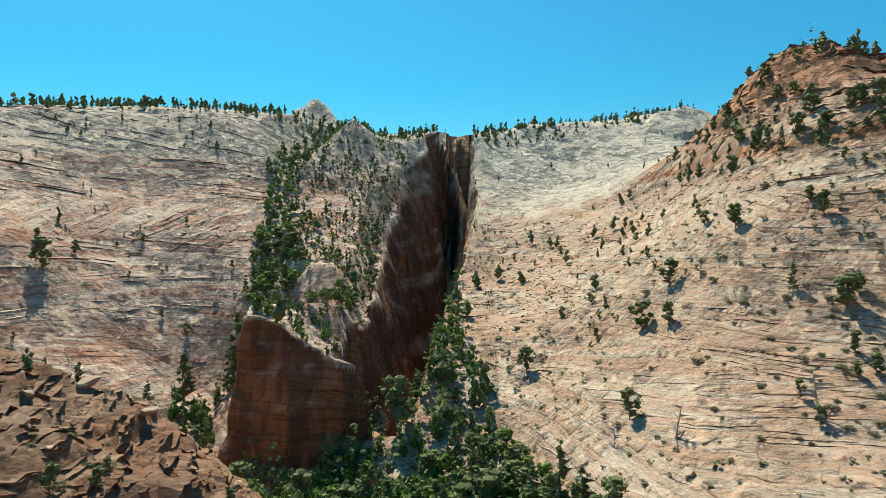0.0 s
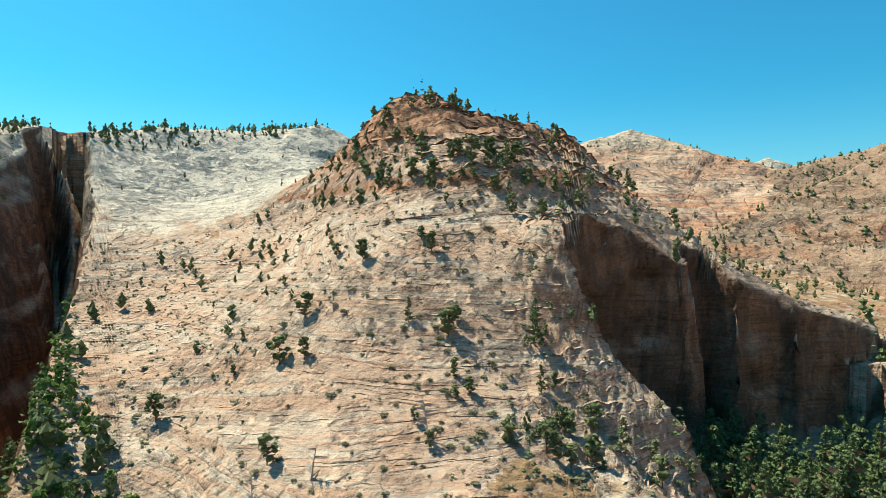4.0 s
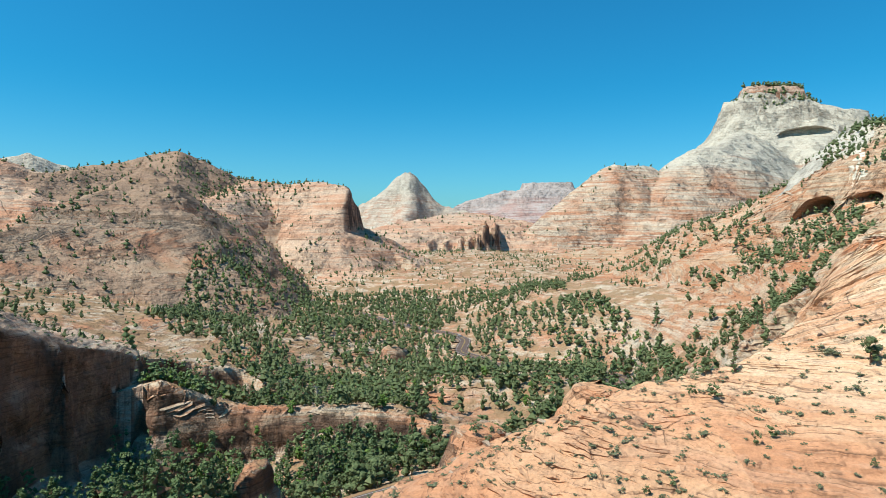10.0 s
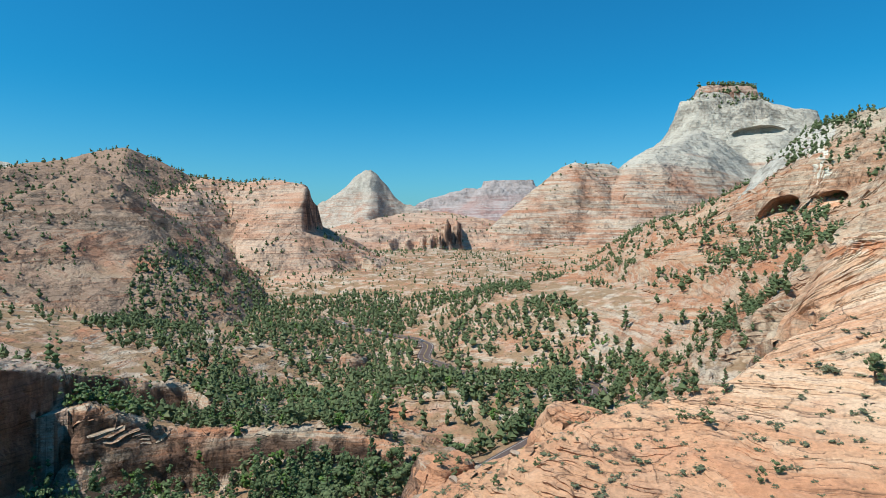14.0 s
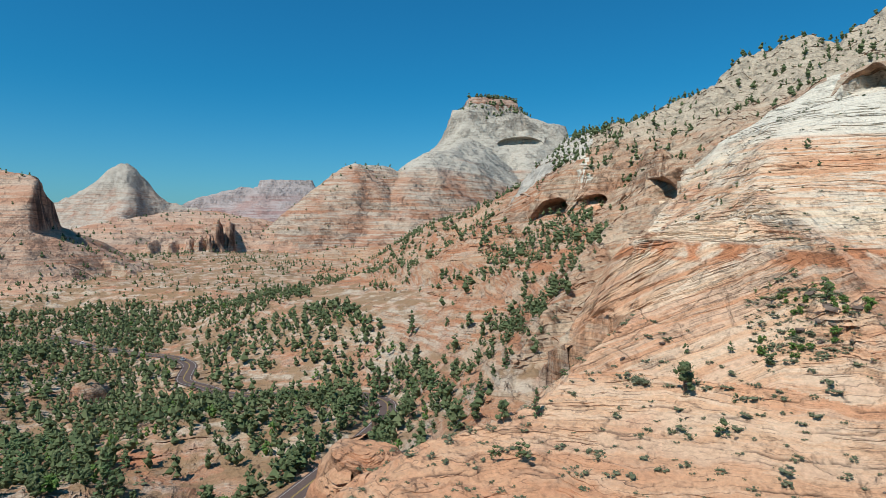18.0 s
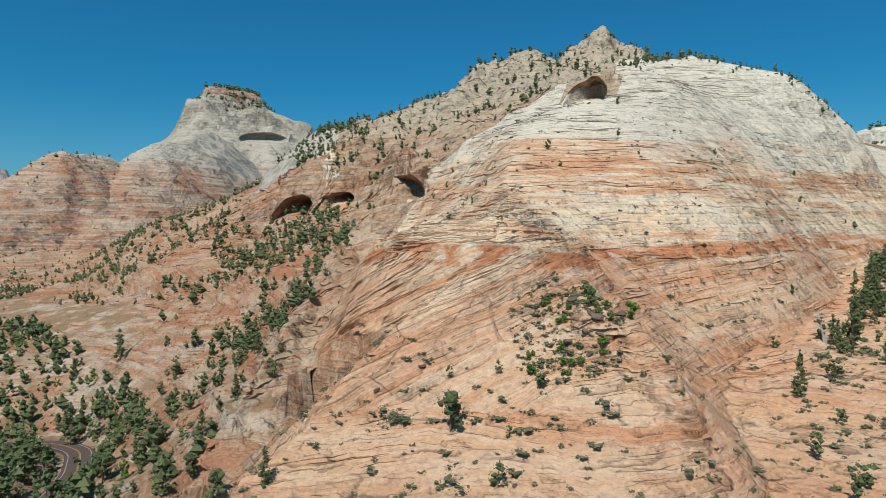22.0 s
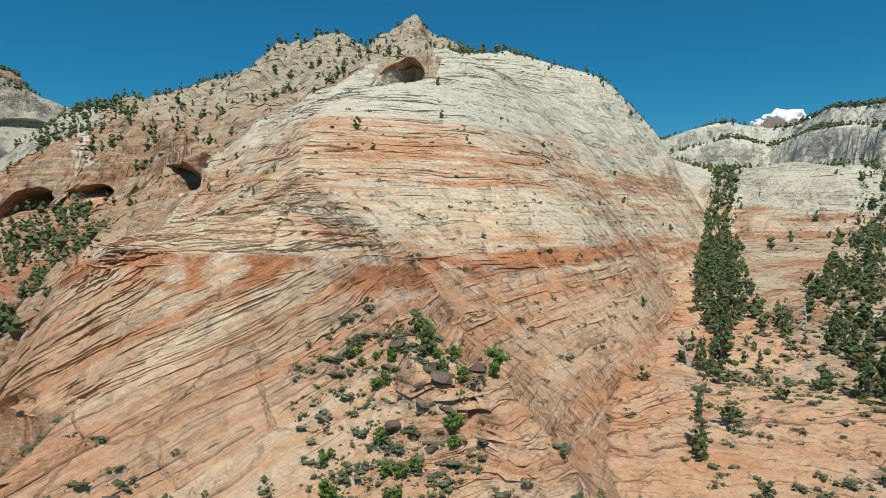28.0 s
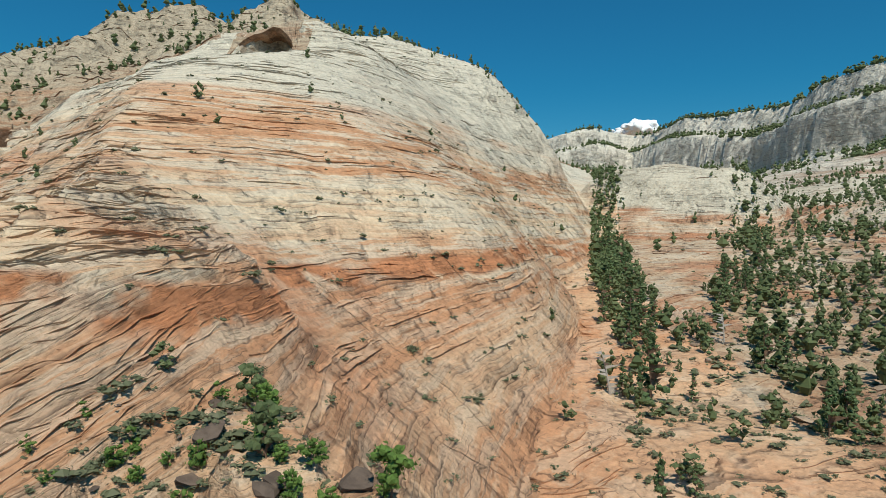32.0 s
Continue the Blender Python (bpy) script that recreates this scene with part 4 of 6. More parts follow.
HILL_LABEL = {
    "far_banded_hill": "far pink and white banded sandstone hill", "pale_summit": "far pale grey rounded summit",
    "round_wooded_hill": "rounded sandstone hill with dark pinyon trees", "dark_ridge": "steep layered ridge with a shaded dark side",
    "pink_hill": "smooth pink sandstone hill ending in a dark cliff", "low_plateau": "low far plateau with dark cliffs",
    "pyramid_peak": "far white pyramid-shaped sandstone peak", "far_mesa": "hazy far mesa with pale and red walls",
    "pink_shoulder": "long pink banded sandstone shoulder", "white_temple_mesa": "tall white mesa with steep smooth walls", "mesa_cap": "red and cream wooded cap of the white mesa",
    "far_grey_cliffs": "grey and white far cliffs with a wooded rim", "dome_summit": "pale rocky summit knobs above the dome", "second_dome": "small pale dome above the gully", "left_summit": "small pale rock summit above the rim",
}
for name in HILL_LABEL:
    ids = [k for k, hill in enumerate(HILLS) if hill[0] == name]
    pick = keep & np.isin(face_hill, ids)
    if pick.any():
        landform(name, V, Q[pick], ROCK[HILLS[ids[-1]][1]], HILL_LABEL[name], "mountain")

ang = np.concatenate([np.arange(38, 226, 0.26), np.linspace(226, 398, 58)])
X, Y, Q = sheet((96, -66), ang, 0.5, 620, 1000, 400, 25)
Z, which = height(X, Y)
inside = outside(X, Y, DOME) + ragged(X, Y)
Z = Z - 2.0 * smooth(inside, -1, 6)
V = np.c_[crag(X, Y, Z) + (X, Y, Z)]
right = outside(X, Y, RIGHT) + 0.6 * ragged(X, Y) < 0
craggy = (outside(X, Y, CRAGS) + 0.6 * ragged(X, Y) < 0)[Q[:, 0]]
face_in, face_right = inside[Q].min(1), right[Q[:, 0]]
keep = face_in < 7
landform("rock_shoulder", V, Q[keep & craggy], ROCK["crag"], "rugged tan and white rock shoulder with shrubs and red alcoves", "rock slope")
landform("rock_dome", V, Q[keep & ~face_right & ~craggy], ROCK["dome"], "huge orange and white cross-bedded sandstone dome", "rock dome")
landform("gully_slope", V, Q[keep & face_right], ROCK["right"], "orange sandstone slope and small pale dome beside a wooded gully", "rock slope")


# ---- plants ----
GREEN = {
    "conifer": leaves("conifer_needles", (0.062, 0.105, 0.048), (0.130, 0.192, 0.085), (0.185, 0.235, 0.11)),
    "pine": leaves("pine_needles", (0.066, 0.097, 0.044), (0.137, 0.176, 0.08), (0.20, 0.22, 0.115)),
    "shrub": leaves("shrub_leaves", (0.095, 0.112, 0.062), (0.175, 0.19, 0.112), (0.25, 0.245, 0.165)),
    "broadleaf": leaves("broad_leaves", (0.065, 0.120, 0.030), (0.145, 0.245, 0.060), (0.20, 0.295, 0.088)),
}
BARK = plain("bark", (0.14, 0.085, 0.055), (0.22, 0.15, 0.105), 6.0, 0.95, 0.6, 0.05)
DEAD = plain("dead_wood", (0.30, 0.26, 0.23), (0.42, 0.38, 0.34), 5.0, 0.9, 0.5, 0.03)
rng = np.random.default_rng(7)


def leaf_cloud(centres, sizes, per, blade, r):
    """Small leaf blades round each centre: an array of triangles."""
    n = len(centres) * per
    c = np.repeat(centres, per, 0) + r.normal(0, 1, (n, 3)) * np.repeat(sizes, per)[:, None] * (0.5, 0.5, 0.36)
    a = r.normal(0, 1, (n, 3))
    a /= np.linalg.norm(a, axis=1)[:, None]
    b = np.cross(a, r.normal(0, 1, (n, 3)))
    b /= np.linalg.norm(b, axis=1)[:, None]
    s = blade * (0.6 + 0.8 * r.random((n, 1)))
    return np.stack([c - a * s - b * s * 0.5, c + a * s - b * s * 0.3, c + b * s * 0.8], 1)


FACETS = {
    8: (np.array([(1, 0, 0), (-1, 0, 0), (0, 1, 0), (0, -1, 0), (0, 0, 1), (0, 0, -1)], float), np.array([(0, 2, 4), (2, 1, 4), (1, 3, 4), (3, 0, 4), (2, 0, 5), (1, 2, 5), (3, 1, 5), (0, 3, 5)])),
}
_b = bmesh.new()
bmesh.ops.create_icosphere(_b, subdivisions=1, radius=1.0)
FACETS[20] = (np.array([v.co[:] for v in _b.verts]), np.array([[v.index for v in f.verts] for f in _b.faces]))
_b.free()


def clumps(centres, sizes, facets, r, tall=0.8):
    """Uneven leafy clumps round the centres: an array of triangles."""
    base, faces = FACETS[facets]
    v = base[None] * (0.65 + 0.7 * r.random((len(centres), len(base), 1))) * np.asarray(sizes).reshape(-1, 1, 1) * (1, 1, tall) + np.asarray(centres)[:, None]
    return v[:, faces].reshape(-1, 3, 3)


def conifer_crown(r, count, facets, blades, slim=0.19, blade=0.030):
    """A crown one unit high: whorls of drooping branches, narrower to the tip."""
    u = 0.08 + 0.90 * np.sort(r.random(count)) ** 0.9
    a, q = r.random(count) * 6.283, 0.3 + 0.6 * np.sqrt(r.random(count))
    rad = slim * (1.02 - u) ** 0.8 * q
    centre = np.stack([rad * np.cos(a), rad * np.sin(a), u - 0.15 * rad], 1)
    size = 0.018 + 0.42 * slim * (1.02 - u) * (3.0 / count) ** 0.25
    return np.concatenate([clumps(centre, size, facets, r), leaf_cloud(centre, size * 1.5, blades, blade, r)])


def round_crown(r, count, facets, blades, base=0.14, wide=0.30, blade=0.045):
    """A crown one unit high of uneven boughs with gaps between them."""
    few = count <= 8                                          # a far tree: a compact heap of boughs
    a, u = r.random(count) * 6.283, (np.arange(count) + r.random(count)) / count if few else r.random(count)
    z = base + (1 - base) * (0.10 + 0.80 * u)
    rad = wide * (0.6 if few else 1.0) * np.sin(np.pi * np.clip(0.18 + 0.72 * u, 0, 1)) ** 0.7 * (0.2 + 0.8 * r.random(count))
    centre = np.stack([rad * np.cos(a) + 0.04, rad * np.sin(a), z], 1)
    size = (0.055 + 0.22 / count ** 0.5) * (0.7 + 0.6 * r.random(count)) * (1.3 - 0.65 * u if few else 1.0)
    return np.concatenate([clumps(centre, size, facets, r, 1.25 if few else 0.8), leaf_cloud(centre, size * 1.7, blades, blade, r)])


def bush_crown(r, count, facets, blades, blade=0.10):
    a, q, u = r.random(count) * 6.283, np.sqrt(r.random(count)), r.random(count)
    centre = np.stack([0.40 * q * np.cos(a), 0.40 * q * np.sin(a), 0.15 + 0.50 * u * (1 - 0.6 * q)], 1)
    size = (0.12 + 0.34 / count ** 0.5) * (0.7 + 0.6 * r.random(count))
    return np.concatenate([clumps(centre, size * (0.62 if count > 6 else 0.8), facets, r), leaf_cloud(centre, size * 1.3, blades, blade, r)])


def stem(r, top=0.9, thick=0.016, lean=0.03, limbs=5):
    """A tapered trunk one unit high with limbs that grow out of it: triangles."""
    sides, rows = 5, limbs + 3
    x, y = r.normal(0, lean, 2)
    ring = []
    for k in range(rows):
        u = k / (rows - 1)
        rad = thick * (1.05 - 0.9 * u) * (1.25 if k == 0 else 1.0)
        ring.append([np.array([x * u ** 1.4 + rad * math.cos(6.2832 * a / sides), y * u ** 1.4 + rad * math.sin(6.2832 * a / sides), -0.04 + (top + 0.04) * u]) for a in range(sides)])
    tris = []
    for k in range(rows - 1):
        for a in range(sides):
            b = (a + 1) % sides
            tris += [(ring[k][a], ring[k][b], ring[k + 1][b]), (ring[k][a], ring[k + 1][b], ring[k + 1][a])]
    for k in range(1, limbs + 1):
        a = int(r.integers(sides))
        p, q, o = ring[k][a], ring[k][(a + 1) % sides], ring[k + 1][a]
        out = np.array([math.cos(6.2832 * (a + 0.5) / sides), math.sin(6.2832 * (a + 0.5) / sides), 0.5])
        tip = p + out * (0.10 + 0.14 * (1 - k / rows) + 0.05 * r.random())
        tris += [(p, q, tip), (q, o, tip), (o, p, tip)]
    return np.array(tris)


def soup(name, tris, material):
    v = tris.reshape(-1, 3)
    return mesh_of(name, v, np.arange(len(v)).reshape(-1, 3), material, False)


KINDS = {
    # crowns for single trees, then lighter and lighter ones for the many
    "conifer": [[conifer_crown(rng, 46, 20, 9, w, 0.025) for w in (0.18, 0.25, 0.21)], [conifer_crown(rng, 26, 8, 5, w) for w in (0.20, 0.26, 0.23)],
                [conifer_crown(rng, 16, 8, 2, w, 0.04) for w in (0.20, 0.26, 0.23)], [conifer_crown(rng, 7, 8, 0, w) for w in (0.20, 0.26, 0.23)], [conifer_crown(rng, 4, 8, 0, w) for w in (0.22, 0.28, 0.25)]],
    "pine": [[round_crown(rng, 22, 20, 16, 0.14, 0.30, 0.028) for _ in range(4)], [round_crown(rng, 14, 8, 8, 0.10, 0.32, 0.040) for _ in range(4)],
             [round_crown(rng, 8, 8, 3, 0.08, 0.32, 0.06) for _ in range(4)], [round_crown(rng, 4, 8, 1, 0.08, 0.28, 0.09) for _ in range(4)], [round_crown(rng, 2, 8, 0, 0.08, 0.22, 0.15) for _ in range(4)]],
    "shrub": [[bush_crown(rng, 20, 8, 20, 0.05) for _ in range(4)], [bush_crown(rng, 8, 8, 6, 0.075) for _ in range(4)],
              [bush_crown(rng, 4, 8, 3, 0.11) for _ in range(4)], [bush_crown(rng, 3, 8, 0) for _ in range(4)], [bush_crown(rng, 1, 8, 0) for _ in range(4)]],
    "broadleaf": [[round_crown(rng, 24, 20, 16, 0.12, 0.40, 0.036) for _ in range(3)], [round_crown(rng, 14, 8, 8, 0.1, 0.40, 0.05) for _ in range(3)],
                  [round_crown(rng, 8, 8, 3, 0.1, 0.38, 0.07) for _ in range(3)], [round_crown(rng, 4, 8, 1, 0.1, 0.34, 0.1) for _ in range(3)], [round_crown(rng, 2, 8, 0, 0.1, 0.28) for _ in range(3)]],
}
NAMES = {"conifer": ("conifer", "dark green pointed conifer", "conifer"), "pine": ("pine_tree", "green pine with an open uneven crown", "pine"),
         "shrub": ("shrub", "low grey-green desert shrub", "shrub"), "broadleaf": ("broadleaf_tree", "bright green leafy tree", "tree")}
SITES = {"valley": "on the valley floor", "dome": "rooted in bare orange slickrock", "butte": "on the pale butte slope", "wall": "on the striped canyon wall",
         "gully": "in the wooded gully", "right": "on the orange gully slope", "east": "on the ledgy orange slope", "canyon": "in the shaded canyon"}
PARTS = {}
for kind, levels in KINDS.items():
    for k, crown in enumerate(levels[0]):
        trunk = stem(rng, 0.92 if kind != "shrub" else 0.5, 0.013 if kind == "conifer" else 0.02, 0.04, 6)
        PARTS[kind, k] = (soup(kind + "_trunk", trunk, BARK), soup(kind + "_crown", crown, GREEN[kind]))


def plant(kind, k, x, y, z, tall, wide, turn, site):
    """One tree or shrub as a thing: an empty at its foot with trunk and crown."""
    name, label, cat = NAMES[kind]
    foot = new(name)
    foot.matrix_world = Matrix.LocRotScale((x, y, z - 0.1), Euler((0, 0, turn)), (wide, wide, tall))
    tagged(foot, f"{label} {SITES[site]}", cat, f"{name.replace('_', ' ')}s {SITES[site]}")
    for part_name, me in zip(("trunk", "crown"), PARTS[kind, k]):
        ob = new(part_name, me)
        ob.parent = foot
    return foot


def scatter(poly, step, chance, seed):
    """Places inside a polygon on a jittered grid; chance(x, y) is the share kept."""
    r = np.random.default_rng(seed)
    xs, ys = [p[0] for p in poly], [p[1] for p in poly]
    gx, gy = np.meshgrid(np.arange(min(xs), max(xs), step), np.arange(min(ys), max(ys), step))
    x, y = gx.ravel() + r.uniform(-0.5, 0.5, gx.size) * step, gy.ravel() + r.uniform(-0.5, 0.5, gx.size) * step
    ok = (outside(x, y, poly) < 0) & (r.random(len(x)) < chance(x, y))
    return x[ok], y[ok], r


def slope_of(x, y):
    h0, hx, hy = shape(x, y)[0], shape(x + 2, y)[0], shape(x, y + 2)[0]
    return np.hypot(hx - h0, hy - h0) / 2


SINGLE = {"conifer": 0, "pine": 0, "shrub": 0, "broadleaf": 0}
MANY = {k: [] for k in KINDS}
FLIGHT = [(0, 0, 0), (60, -12, 0), (90, -42, 0), (114, -90, 0)]      # the open air in the plan's middle


def grow(x, y, kinds, tall, wide, site, r, singles=0, centre=(60, -30), steepest=1.6):
    """Plants at the places: the ones nearest to the plan's middle as things, the rest as joined woods."""
    if not len(x):
        return
    z, _ = height(x, y)
    road, _, _ = nearest(x, y, ROAD)
    ok = (slope_of(x, y) < steepest) & (road > 6.8)
    x, y, z = x[ok], y[ok], z[ok]
    order = np.argsort(np.hypot(x - centre[0], y - centre[1]))
    names, share = zip(*kinds.items())
    pick = r.choice(len(names), len(x), p=np.array(share) / sum(share))
    size = r.uniform(0, 1, len(x)) ** 1.6
    for n, i in enumerate(order):
        kind = names[pick[i]]
        lo, hi = tall[kind] if isinstance(tall, dict) else tall
        t = lo + (hi - lo) * size[i]
        w = t * wide * r.uniform(0.8, 1.25) * (1.5 if kind == "shrub" else 1.0)
        turn, k = r.uniform(0, 6.28), int(r.integers(len(KINDS[kind][0])))
        if n < singles and SINGLE[kind] < 300:
            SINGLE[kind] += 1
            plant(kind, k, x[i], y[i], z[i], t, w, turn, site)
        else:
            c, s = math.cos(turn), math.sin(turn)
            away = float(nearest(np.array([x[i]]), np.array([y[i]]), FLIGHT)[0][0])
            light = KINDS[kind][1 if away < 95 else 2 if away < 210 else 3 if away < 480 else 4]
            tri = light[k % len(light)]
            tri = tri * (w, w, t)
            MANY[kind].append(np.stack([tri[..., 0] * c - tri[..., 1] * s + x[i], tri[..., 0] * s + tri[..., 1] * c + y[i], tri[..., 2] + z[i] - 0.15], -1))


def clumpy(size, lo, hi, seed, top=1.0):
    return lambda x, y: top * smooth(fbm(x, y, size, 3, seed), lo, hi)


def along(line, near, far, top=1.0):
    return lambda x, y: top * (1 - smooth(nearest(x, y, line)[0], near, far))


FULL = {"conifer": (9, 19), "pine": (4, 11), "shrub": (0.8, 2.0), "broadleaf": (4, 9)}
HALF = {"conifer": (5, 12), "pine": (2.5, 7), "shrub": (0.6, 1.7), "broadleaf": (3, 6)}

# known single trees: kind, x, y, height, site
for kind, k, px, py, tall, site in [
    ("pine", 0, 139, -87, 6.5, "dome"), ("pine", 1, 153, -57, 4.6, "dome"), ("conifer", 0, 151, -63, 5.6, "dome"), ("shrub", 1, 146, -83, 2.4, "dome"),
    ("broadleaf", 0, 126.5, -118, 3.2, "dome"), ("broadleaf", 1, 137.5, -122.4, 2.6, "dome"), ("broadleaf", 2, 135.8, -119.6, 2.5, "dome"), ("pine", 1, 134.4, -117.8, 3.6, "dome"), ("pine", 3, 139.5, -123.5, 3.4, "dome"),
    ("shrub", 2, 131.5, -109.8, 1.7, "dome"), ("shrub", 0, 132.2, -107.4, 1.6, "dome"), ("shrub", 3, 143.5, -115.3, 1.5, "dome"), ("shrub", 1, 142.7, -165.3, 1.6, "dome"), ("shrub", 2, 133.7, -165.5, 1.5, "dome"),
    ("conifer", 1, 250, -57, 19.5, "valley"), ("pine", 0, 239, -66, 7.5, "valley"), ("pine", 2, 205, -74, 5.5, "valley"), ("conifer", 1, 318, -77, 14, "valley"), ("conifer", 2, 350, -103, 13, "valley"), ("conifer", 0, 330, -84, 12, "valley"),
    ("conifer", 1, -95, 170, 19, "canyon"), ("conifer", 2, -84, 178, 17, "canyon"), ("conifer", 0, -78, 166, 12, "canyon"), ("conifer", 0, -100, 160, 11, "canyon"),
    ("pine", 2, -148, 181, 11, "wall"), ("conifer", 0, 63, 148, 7, "butte"), ("conifer", 2, 87, 126, 12, "butte"), ("pine", 3, 39, 161, 6, "butte"),
    ("pine", 1, 60, 176, 7, "butte"), ("pine", 0, 24, 131, 7, "butte"), ("pine", 2, 4, 181, 8, "butte"), ("conifer", 1, 108, 173, 10, "butte"), ("pine", 3, 100, 182, 9, "butte"),
    ("conifer", 0, 127, 150, 14, "butte"), ("pine", 0, 118, 226, 6, "butte"), ("pine", 1, 154, 243, 7, "butte"), ("pine", 2, 90, 236, 6, "butte"), ("pine", 3, 99, 231, 5, "butte"),
    ("conifer", 0, 150, 125, 19, "canyon"), ("conifer", 1, 156, 133, 21, "canyon"), ("conifer", 2, 160, 121, 18, "canyon"), ("conifer", 0, 165, 131, 20, "canyon"), ("conifer", 1, 170, 119, 17, "canyon"),
    ("conifer", 2, 158, 112, 15, "canyon"), ("conifer", 1, 147, 112, 20, "canyon"), ("conifer", 0, 165, 108, 14, "canyon"), ("conifer", 2, 176, 111, 16, "canyon"), ("conifer", 1, 141, 119, 22, "canyon"), ("conifer", 0, 172, 140, 18, "canyon"),
    ("conifer", 2, -33, 190, 19, "canyon"), ("conifer", 0, -28, 178, 16, "canyon"), ("conifer", 1, -36, 205, 20, "canyon"), ("pine", 1, -30, 160, 14, "canyon"), ("conifer", 2, -37, 300, 18, "canyon"),
    ("conifer", 0, -18, 118, 13, "canyon"), ("pine", 3, -8, 112, 11, "canyon"), ("pine", 0, -44, 122, 10, "canyon"), ("pine", 2, -58, 126, 10, "canyon"),
]:
    SINGLE[kind] += 1
    plant(kind, k % len(KINDS[kind][0]), px, py, float(height([px], [py])[0][0]), tall, tall * (1.0 if kind != "shrub" else 1.5), px * 0.7, site)

# shaded canyon and slot
x, y, r = scatter([(112, 86), (130, 70), (160, 60), (205, 96), (290, 120), (270, 150), (215, 130), (190, 112), (165, 150), (140, 146), (122, 118)], 4.0, clumpy(30, -0.7, -0.35, 201), 1)
grow(x, y, {"conifer": 8, "broadleaf": 2, "pine": 1}, {"conifer": (11, 21), "broadleaf": (4, 8), "pine": (5, 9)}, 0.9, "canyon", r, 70)
x, y, r = scatter([(-100, 160), (-60, 140), (-20, 108), (10, 92), (18, 104), (-2, 150), (-20, 225), (-26, 320), (-44, 320), (-42, 225), (-48, 150), (-90, 180)], 4.0, clumpy(20, -0.7, -0.35, 203), 2)
grow(x, y, {"broadleaf": 5, "conifer": 2, "pine": 2}, {"conifer": (8, 16), "pine": (5, 11), "broadleaf": (4, 8), "shrub": (1, 2)}, 1.05, "canyon", r, 110, (0, 100))
x, y, r = scatter([(-64, 128), (-30, 104), (4, 88), (14, 104), (-8, 140), (-40, 150)], 3.4, clumpy(16, -0.6, -0.2, 253, 0.95), 56)
grow(x, y, {"broadleaf": 8, "pine": 1}, {"broadleaf": (3.5, 7.5), "pine": (4, 8)}, 1.15, "canyon", r, 60, (0, 90))
# gully beside the prow, prow top
x, y, r = scatter([(-100, 196), (-74, 196), (-80, 260), (-95, 330), (-95, 440), (-140, 440), (-145, 300), (-116, 250)], 4.0, along(GULLY, 5, 12, 0.95), 3)
grow(x, y, {"pine": 3, "broadleaf": 5, "conifer": 1}, {"conifer": (6, 12), "pine": (4, 8), "broadleaf": (3.5, 7)}, 1.15, "wall", r, 60, (-90, 220), 3)
x, y, r = scatter(PROW, 2.6, clumpy(18, -0.5, 0.0, 205, 0.9), 4)
grow(x, y, {"pine": 2, "shrub": 5, "broadleaf": 3}, {"pine": (2.5, 6), "shrub": (1.0, 2.2), "broadleaf": (2.5, 4.5)}, 1.0, "wall", r, 50, (-70, 200), 3)
x, y, r = scatter([(-28, 136), (-40, 170), (-46, 225), (-56, 300), (-58, 380), (-78, 380), (-74, 300), (-64, 225), (-60, 160), (-48, 140)], 3.0, along(PROW_EDGE, 4, 11, 0.5), 60)
grow(x, y, {"shrub": 5, "pine": 3, "broadleaf": 2}, {"pine": (2.5, 5.5), "shrub": (0.9, 2.2), "broadleaf": (2.5, 4.5)}, 1.05, "wall", r, 20, (-50, 180), 3)
# canyon wall: shrubs on beds, woods on the rim
x, y, r = scatter(WALL, 6.0, clumpy(45, -0.3, 0.25, 207, 0.45), 5)
grow(x, y, {"shrub": 6, "pine": 2}, HALF, 0.9, "wall", r, 70, (-100, 170))
RIM = [(-420, 250, 0), (-260, 300, 0), (-168, 360, 0), (-132, 386, 0), (-60, 455, 0), (0, 490, 0), (80, 500, 0), (140, 512, 0)]
x, y, r = scatter([(-440, 240), (-260, 290), (-168, 350), (-60, 446), (140, 500), (160, 560), (-200, 520), (-440, 420)], 4.6, along(RIM, 10, 40, 0.8), 6)
grow(x, y, {"pine": 6, "shrub": 2}, {"pine": (3, 8), "shrub": (0.8, 2)}, 1.0, "wall", r)
x, y, r = scatter([(-440, 220), (-270, 240), (-180, 190), (-150, 250), (-260, 300), (-440, 330)], 8.0, clumpy(40, -0.1, 0.3, 209, 0.7), 7)
grow(x, y, {"pine": 4, "shrub": 3}, HALF, 0.95, "wall", r)
# butte
x, y, r = scatter([(56, 98), (112, 90), (122, 128), (128, 152), (104, 152), (72, 112)], 3.6, clumpy(16, -0.45, 0.1, 251, 0.6), 55)
grow(x, y, {"pine": 4, "shrub": 6, "conifer": 1}, {"pine": (2.5, 7), "shrub": (0.8, 2.0), "conifer": (5, 9)}, 1.0, "butte", r, 30, (90, 100), 3)
BENCH = [(75, 292, 0), (78, 250, 0), (86, 205, 0), (100, 181, 0), (109, 173, 0), (132, 168, 0)]
x, y, r = scatter([(40, 150), (140, 140), (150, 190), (110, 230), (95, 310), (50, 310)], 4.6, along(BENCH, 5, 14, 0.6), 46)
grow(x, y, {"pine": 6, "shrub": 3, "conifer": 1}, {"pine": (3, 8.5), "shrub": (1.0, 2.2), "conifer": (6, 11)}, 1.0, "butte", r, 40, (90, 190), 3)
x, y, r = scatter(BUTTE, 3.0, clumpy(40, -0.6, 0.1, 211, 0.66), 8)
grow(x, y, {"shrub": 1}, {"shrub": (0.6, 1.8)}, 0.95, "butte", r, 90, (50, 130))
x, y, r = scatter(BUTTE, 8.0, clumpy(30, -0.25, 0.25, 213, 0.6), 9)
